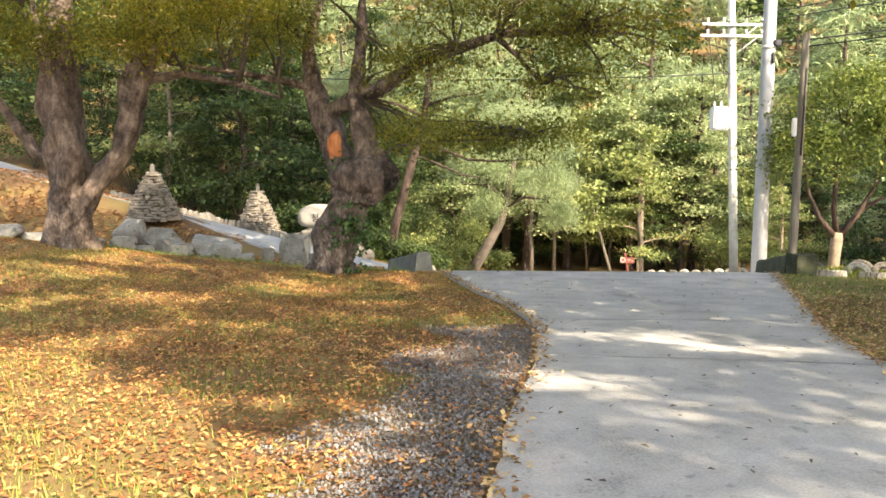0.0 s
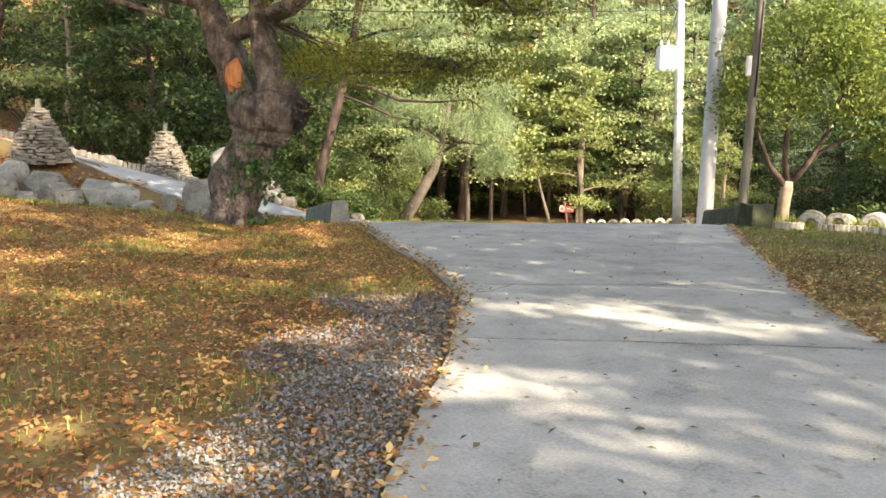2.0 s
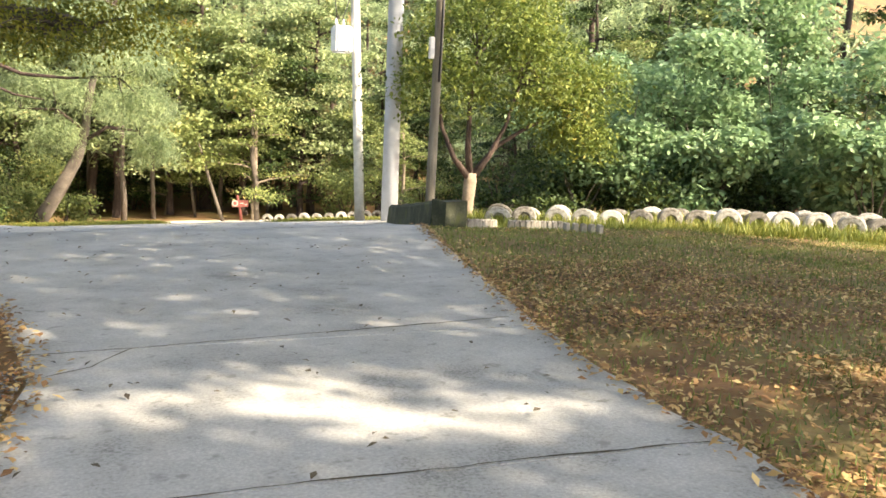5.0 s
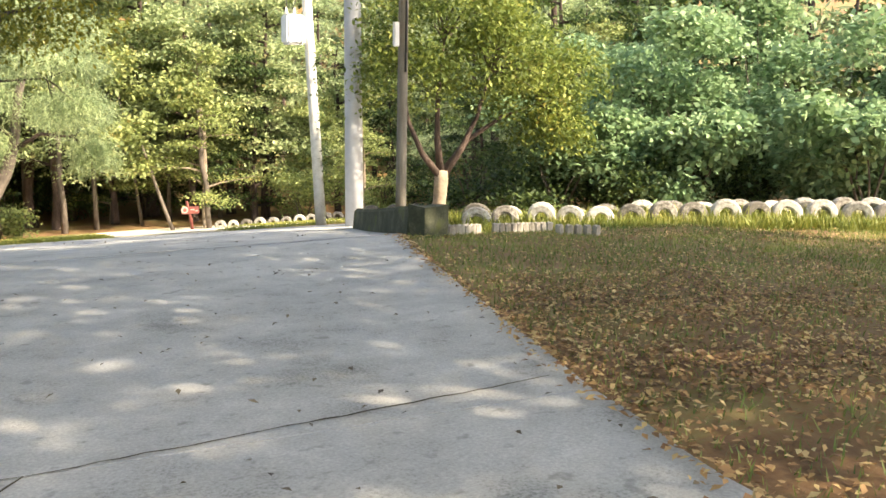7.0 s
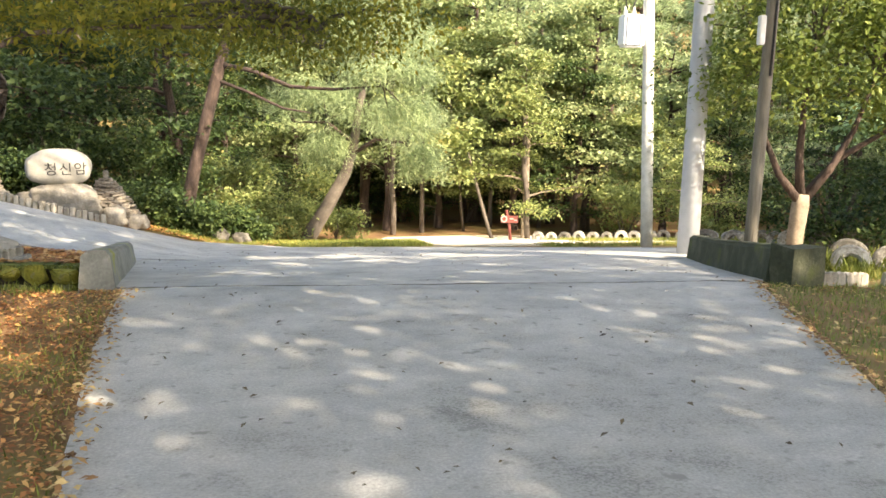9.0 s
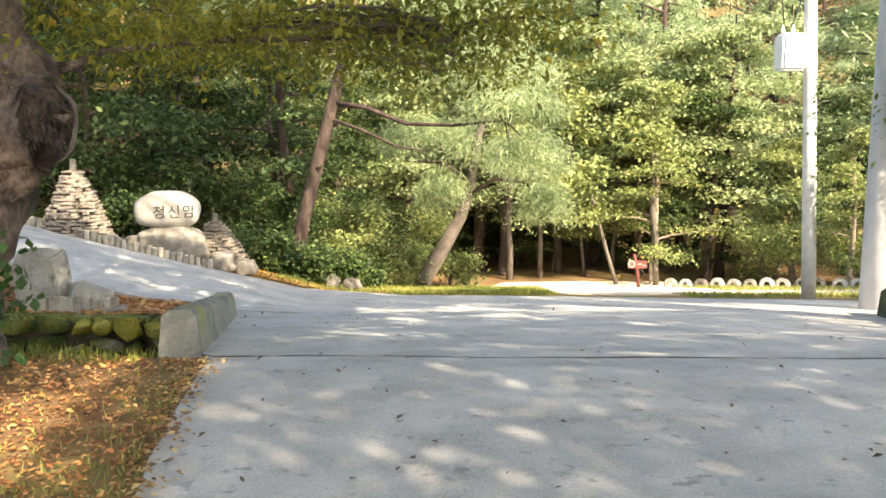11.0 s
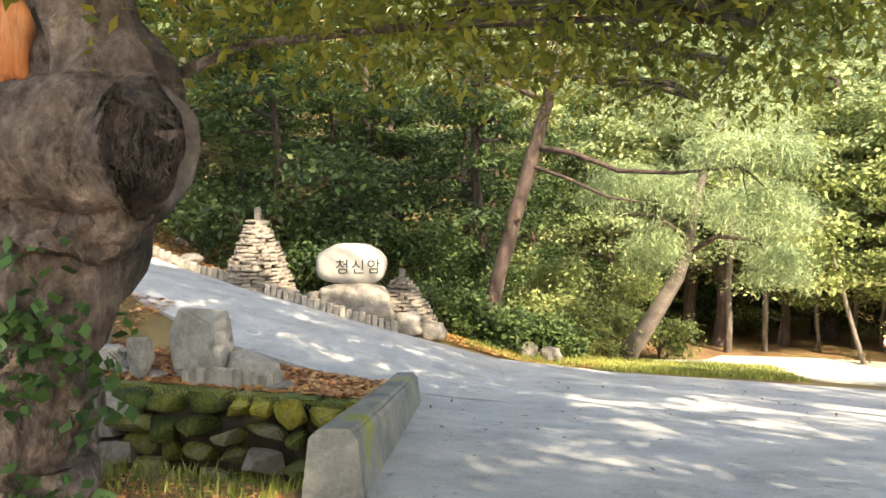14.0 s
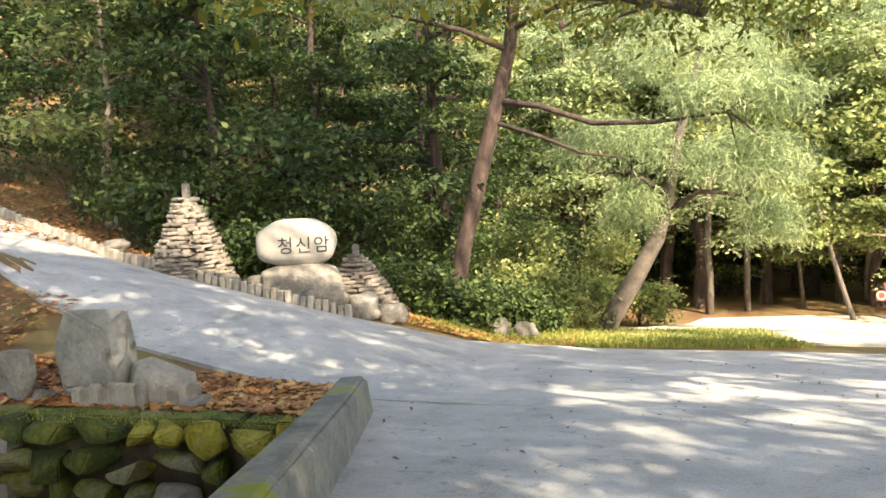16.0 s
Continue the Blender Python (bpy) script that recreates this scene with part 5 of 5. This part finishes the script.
part("coping", bm, MOSSY, wall, "mossy coping")
rng = random.Random(12)
# squared blocks in courses, then rough mossy rubble towards the bridge
blocks_of = [stone_mesh("block", (0.47, 0.3, 0.25), 20, PALE_ROCK, 0.14, 0.16), stone_mesh("block", (0.42, 0.3, 0.25), 23, PALE_ROCK, 0.16, 0.18), stone_mesh("block", (0.5, 0.3, 0.24), 27, PALE_ROCK, 0.14, 0.14)]
for row in range(6):
    x = -4.25 - 0.25 * (row % 2) - rng.uniform(0, 0.2)
    while x > -9.4:
        top_z = slope(x, 20.3) - 0.16
        o = new("block", rng.choice(blocks_of))
        o.parent = wall
        o.matrix_basis = pose(x, 20.08 + rng.uniform(-0.04, 0.04), top_z - 0.27 * row + rng.uniform(-0.012, 0.012), rng.uniform(-5, 5), rng.uniform(-4, 4), rng.uniform(-7, 7))
        x -= 0.5
for row in range(6):
    x = -0.75 - rng.uniform(0, 0.2)
    while x > -4.15:
        w, h = rng.uniform(0.26, 0.52), rng.uniform(0.22, 0.36)
        z = slope(x, 20.3) - 0.1 - 0.27 * row + rng.uniform(-0.05, 0.05)
        mat = YELLOW_MOSS if row == 0 and -2.9 < x < -1.2 else PALE_ROCK if rng.random() < 0.09 else MOSSY
        o = crag("stone", (w, 0.34, h), rng.randrange(9999), mat, wall, (x - w / 2, 20.08 + rng.uniform(-0.1, 0.06), z), rng.uniform(-20, 20), 14, 0.02)
        x -= w * 0.92

# ---- tyres ----
def tyre_mesh(seed, r=0.27, w=0.2):
    """A used tyre: tread ribs, shoulders, sidewalls and an open middle, axle along y."""
    bm = bmesh.new()
    shape = [(0.42, -0.38), (0.5, -0.5), (0.86, -0.5), (0.97, -0.4), (1.0, -0.2), (0.97, -0.17), (0.97, -0.05), (1.0, -0.02), (1.0, 0.2), (0.97, 0.4), (0.86, 0.5), (0.5, 0.5), (0.42, 0.38), (0.56, 0.3), (0.86, 0.3), (0.86, -0.3), (0.56, -0.3)]
    rings = []
    n = 18
    for i in range(n):
        a = 2 * math.pi * i / n
        k = 1 + 0.05 * noise.noise((math.cos(a) + seed, math.sin(a), 0.3))
        rings.append([bm.verts.new((math.cos(a) * s * r * k, t * w, math.sin(a) * s * r * k * 0.94)) for s, t in shape])
    m = len(shape)
    for i in range(n):
        for k in range(m):
            bm.faces.new((rings[i][k], rings[(i + 1) % n][k], rings[(i + 1) % n][(k + 1) % m], rings[i][(k + 1) % m]))
    bmesh.ops.recalc_face_normals(bm, faces=bm.faces)
    me = bpy.data.meshes.new("tyre")
    bm.to_mesh(me)
    bm.free()
    me.materials.append(TYRE)
    return me


tyres = [tyre_mesh(k) for k in range(4)]


def tyre_row(a, b, step, label, group, rng, sink=0.1, tilt=12, size=1.0, lift=0.0):
    (ax, ay), (bx, by) = a, b
    n = int(math.hypot(bx - ax, by - ay) / step)
    for i in range(n + 1):
        x, y = ax + (bx - ax) * i / n + rng.uniform(-0.04, 0.04), ay + (by - ay) * i / n + rng.uniform(-0.05, 0.05)
        turn = math.degrees(math.atan2(by - ay, bx - ax))
        ob = new("tyre", tyres[rng.randrange(4)])
        ob.matrix_world = pose(x, y, slope(x, y) + (0.27 - sink) * size + lift + rng.uniform(-0.03, 0.03), rng.uniform(-tilt, tilt / 3) - 6, rng.uniform(-6, 6), turn + rng.uniform(-12, 12)) @ Matrix.Scale(size * rng.uniform(0.92, 1.08), 4)
        tagged(ob, label, "tyre", group)


rng = random.Random(31)
tyre_row((9.6, 18.75), (16.6, 14.0), 0.56, "old whitewashed tyre set upright in the ground", "whitewashed tyres along the lawn", rng, 0.1, 14, 1.02)
tyre_row((10.0, 19.35), (17.2, 14.5), 0.6, "weathered whitewashed tyre lying behind the upright row", "whitewashed tyres along the lawn", rng, 0.1, 60, 1.05, 0.02)
tyre_row((8.9, 34.4), (15.5, 30.0), 0.46, "white-painted tyre edging the far clearing", "white tyres round the clearing", rng, 0.16, 10, 0.78)
tyre_row((10.2, 24.6), (12.5, 23.0), 0.55, "white-painted tyre edging the paved corner", "white tyres by the plum tree", rng, 0.05, 10, 0.9)
blocks = thing("ribbed_edging", (0, 0, 0), "row of pale ribbed blocks beside the parapet", "edging", kind="structure")
for (ax, ay), (bx, by), n in (((7.35, 16.25), (8.1, 16.25), 8), ((8.5, 16.5), (9.5, 16.3), 10), ((8.9, 15.4), (9.5, 15.1), 5)):
    for i in range(n):
        x, y = ax + (bx - ax) * i / n, ay + (by - ay) * i / n
        o = new("edging_block", block)
        o.parent = blocks
        o.matrix_basis = pose(x, y, slope(x, y) - 0.02, rng.uniform(-5, 5), rng.uniform(-5, 5), rng.uniform(-12, 12))

# ---- trail sign ----
RED = material("faded_red_paint", [(0.3, (0.10, 0.025, 0.02)), (0.6, (0.18, 0.045, 0.035)), (0.8, (0.24, 0.09, 0.07))], 5, 40, 0.7, 0.2, 0.004)
PALE = material("pale_sign_paint", [(0.3, (0.25, 0.2, 0.18)), (0.7, (0.36, 0.31, 0.28))], 5, 40, 0.7, 0.1, 0.004)
sign = thing("trail_sign", (8.15, 35.6, slope(8.15, 35.6) - 0.03), "small red trail sign on a leaning red post", "sign")
bm = bmesh.new()
tube(bm, [(0.06, 0, -0.1), (0, 0, 0.5), (-0.12, 0, 1.1)], [0.06, 0.055, 0.05], 8)
part("post", bm, RED, sign)
bm = bmesh.new()
box(bm, (-0.02, -0.07, 0.78), (0.62, 0.04, 0.26), 0, 0.01)
board = part("board", bm, RED, sign)
for k, (x, w) in enumerate(((0.05, 0.14), (0.2, 0.1))):
    bm = bmesh.new()
    box(bm, (x, -0.095, 0.8 - 0.05 * k), (w, 0.008, 0.035))
    part("lettering_bar", bm, PALE, board)
bm = bmesh.new()
tube(bm, [(-0.22, -0.09, 0.8), (-0.22, -0.115, 0.8)], [0.12, 0.12], 20)
part("disc", bm, PALE, board)
bm = bmesh.new()
tube(bm, [(-0.22, -0.116, 0.8), (-0.22, -0.121, 0.8)], [0.07, 0.07], 16)
part("disc_mark", bm, RED, board)


# ---- fallen leaves, gravel and grass ----
def scatter(name, points, size, mat, seed, label, category, lift=0.012, slim=0.55, curl=0.25, upright=False):
    r = np.random.default_rng(seed)
    p = np.asarray(points, float)
    n = len(p)
    a = r.uniform(0, 2 * math.pi, n)
    s = size * r.uniform(0.55, 1.35, n)[:, None]
    if upright:
        d = np.stack([0.45 * np.cos(a), 0.45 * np.sin(a), np.ones(n)], 1) + r.normal(0, 0.2, (n, 3))
        w = np.stack([-np.sin(a), np.cos(a), np.zeros(n)], 1)
        v = np.stack([p - w * s * slim, p + w * s * slim, p + d * s * 0.6 + w * s * slim * 0.6, p + d * s], 1)
    else:
        d = np.stack([np.cos(a), np.sin(a), r.normal(0, curl, n)], 1)
        w = np.stack([-np.sin(a), np.cos(a), r.normal(0, curl, n)], 1)
        q = p + (0, 0, lift)
        q[:, 2] += r.uniform(0, 0.02, n)
        v = np.stack([q - d * s * 0.5, q + w * s * slim * 0.5 + (0, 0, 0.006), q + d * s * 0.5, q - w * s * slim * 0.5 + (0, 0, 0.006)], 1)
    me = bpy.data.meshes.new(name)
    me.vertices.add(4 * n)
    me.vertices.foreach_set("co", v.reshape(-1))
    me.loops.add(4 * n)
    me.loops.foreach_set("vertex_index", np.arange(4 * n, dtype=np.int32))
    me.polygons.add(n)
    me.polygons.foreach_set("loop_start", np.arange(0, 4 * n, 4, dtype=np.int32))
    me.materials.append(mat)
    me.update(calc_edges=True)
    return tagged(new(name, me), label, category, kind="stuff")


def on_lawn(seed, n, x0, x1, y0, y1, keep):
    r = random.Random(seed)
    out = []
    while len(out) < n:
        x, y = r.uniform(x0, x1), y0 + (y1 - y0) * r.random() ** 1.25
        if (lerp(LEFT_EDGE, y) - 0.03 < x < lerp(RIGHT_EDGE, y) + 0.03 if y < 16.1 else side_of(PARAPET_L, y) - 0.3 < x < side_of(PARAPET_R, y) + 0.3):
            continue
        if r.random() > keep(x, y):
            continue
        out.append((x, y, surface(x, y)))
    return out


def gravelly(x, y):
    """How much of the ground is gravel: a wedge beside the driveway."""
    edge = lerp(LEFT_EDGE, y) - x
    return smooth(1.25 - edge + 0.5 * noise.noise((x * 1.3, y * 1.3, 2)), 0, 0.5) * smooth(y, 2.0, 4.0) * (1 - smooth(y, 8.6, 9.6)) if edge > 0 else 0.0


def patchy(x, y):
    return 0.62 + 0.9 * noise.noise((x * 0.7, y * 0.7, 5))


scatter("fallen_leaves", on_lawn(1, 120000, -13, 1.2, -5, 16.3, lambda x, y: smooth(x, -13, -7) * smooth(y, -4.5, 2.5) * (0.95 if patchy(x, y) > 0.35 else 0.45) * (1 - 0.5 * gravelly(x, y))), 0.041, LITTER, 1, "brown and orange fallen leaves on the lawn", "leaves")
scatter("fallen_leaves", on_lawn(2, 80000, 2.2, 19, 0, 17.5, lambda x, y: (1 - smooth(x, 12, 19)) * smooth(y, 0, 5.5) * (0.95 - 0.75 * smooth(y + x * 0.35 + 2 * noise.noise((x * 0.5, y * 0.5, 1)), 11.5, 16.5)) * (0.3 + 0.7 * smooth(noise.noise((x * 0.8, y * 0.8, 9)), -0.35, 0.1))), 0.047, BROWN_LITTER, 2, "brown fallen leaves on the lawn beside the drive", "leaves")
scatter("grass", on_lawn(3, 60000, -13, 0.9, -2, 16.4, lambda x, y: smooth(x, -13, -7) * smooth(y, -1.5, 3) * (0.9 if patchy(x, y) < 0.55 else 0.25) * (1 - gravelly(x, y))), 0.048, GRASS, 3, "thin yellow-green lawn grass among fallen leaves", "grass", slim=0.09, upright=True)
scatter("grass", on_lawn(4, 80000, 3.6, 16, 5, 19, lambda x, y: (0.3 + 0.5 * patchy(x, y)) * (0.45 + 0.55 * smooth(y + x * 0.35, 11, 17))), 0.05, LAWN_GRASS, 4, "short green lawn grass", "grass", slim=0.09, upright=True)
scatter("gravel", on_lawn(5, 24000, -1.6, 1.2, 2.4, 9.6, gravelly), 0.02, GRAVEL, 5, "loose blue-grey gravel beside the driveway", "gravel", slim=0.8, curl=0.4)
rng = random.Random(14)
def fringe(n, x0, x1, y0, y1):
    return [(x, y, slope(x, y) + 0.0) for x, y in ((rng.uniform(x0, x1), rng.uniform(y0, y1)) for _ in range(n))]


scatter("grass", fringe(14000, -2.5, 4.5, 27.7, 32.5) + fringe(9000, -2, 4.2, 27.7, 30) + fringe(5000, 7.2, 14, 26.6, 28.4) + fringe(6000, 9, 15, 30, 34.2), 0.075, GRASS, 6, "sunlit grass fringe of the clearing", "grass", slim=0.12, upright=True)
scatter("weeds", [(x, 18.75 - (x - 9.6) * 0.678 + d, slope(x, 18.5 - (x - 9.6) * 0.678) - 0.03) for x, d in ((rng.uniform(9.2, 16.6), rng.uniform(-1.3, 0.9)) for _ in range(24000))],
        0.2, GRASS, 7, "dry weeds and grass round the tyres", "weeds", slim=0.07, upright=True)
scatter("bank_grass", [(x, y, surface(x, y)) for x, y in ((rng.uniform(-7, -0.65), rng.uniform(15.9, 16.55)) for _ in range(3000))], 0.085, GRASS, 8, "tufts of grass along the stream bank", "grass", slim=0.07, upright=True)
scatter("fallen_leaves", fringe(9000, -16, -2.6, 27.0, 36) + fringe(5000, -20, -5.5, 20.8, 23.2) + fringe(3000, -20, -10, 23, 27) + fringe(2500, -3, 0.6, 27.6, 29.2) + fringe(6000, -9.5, -1.5, 20.35, 21.6), 0.11, LITTER, 9, "brown leaf litter under the trees", "leaves", lift=0.02)
road_leaves = random.Random(77)
specks = []
for _ in range(420):
    y = road_leaves.uniform(2, 26)
    x = road_leaves.uniform(lerp(LEFT_EDGE, y), lerp(RIGHT_EDGE, y)) if y < 16 else road_leaves.uniform(-1, 7)
    specks.append((x, y, slope(x, y) + 0.018))
scatter("fallen_leaves", specks, 0.045, DRY_LEAF, 10, "few dark dry leaves scattered on the concrete", "leaves", lift=0.006)
# leaves blown on to the edges of the concrete
edge_leaves = []
for _ in range(2600):
    y = road_leaves.uniform(2.5, 15.8)
    off = abs(road_leaves.gauss(0, 0.09))
    x = lerp(LEFT_EDGE, y) + off - 0.04 if road_leaves.random() < 0.45 else lerp(RIGHT_EDGE, y) - off + 0.04
    edge_leaves.append((x, y, slope(x, y) + 0.016))
scatter("fallen_leaves", edge_leaves, 0.05, BROWN_LITTER, 11, "brown leaves blown along the driveway's edges", "leaves", lift=0.008)
# ferns, moss and ivy on the stream wall
wall_rng = np.random.default_rng(33)
ivy_at = np.stack([wall_rng.uniform(-6.8, -5.0, 70), wall_rng.uniform(19.82, 19.95, 70), wall_rng.uniform(-1.7, -0.6, 70)], 1)
part("ivy", leaf_mesh("ivy", ivy_at, 0.07, IVY_LEAF, 34, 0.8, 0.9, (0.08, 0.03, 0.08), 5), IVY_LEAF, wall)
scatter("moss", [(x, 20.1 + y, slope(x, 20.3) + 0.0) for x, y in zip(wall_rng.uniform(-8, -1.3, 2200), wall_rng.uniform(-0.14, 0.2, 2200))], 0.03, GRASS, 35, "yellow-green moss on the top of the stream wall", "moss", slim=0.2, upright=True)
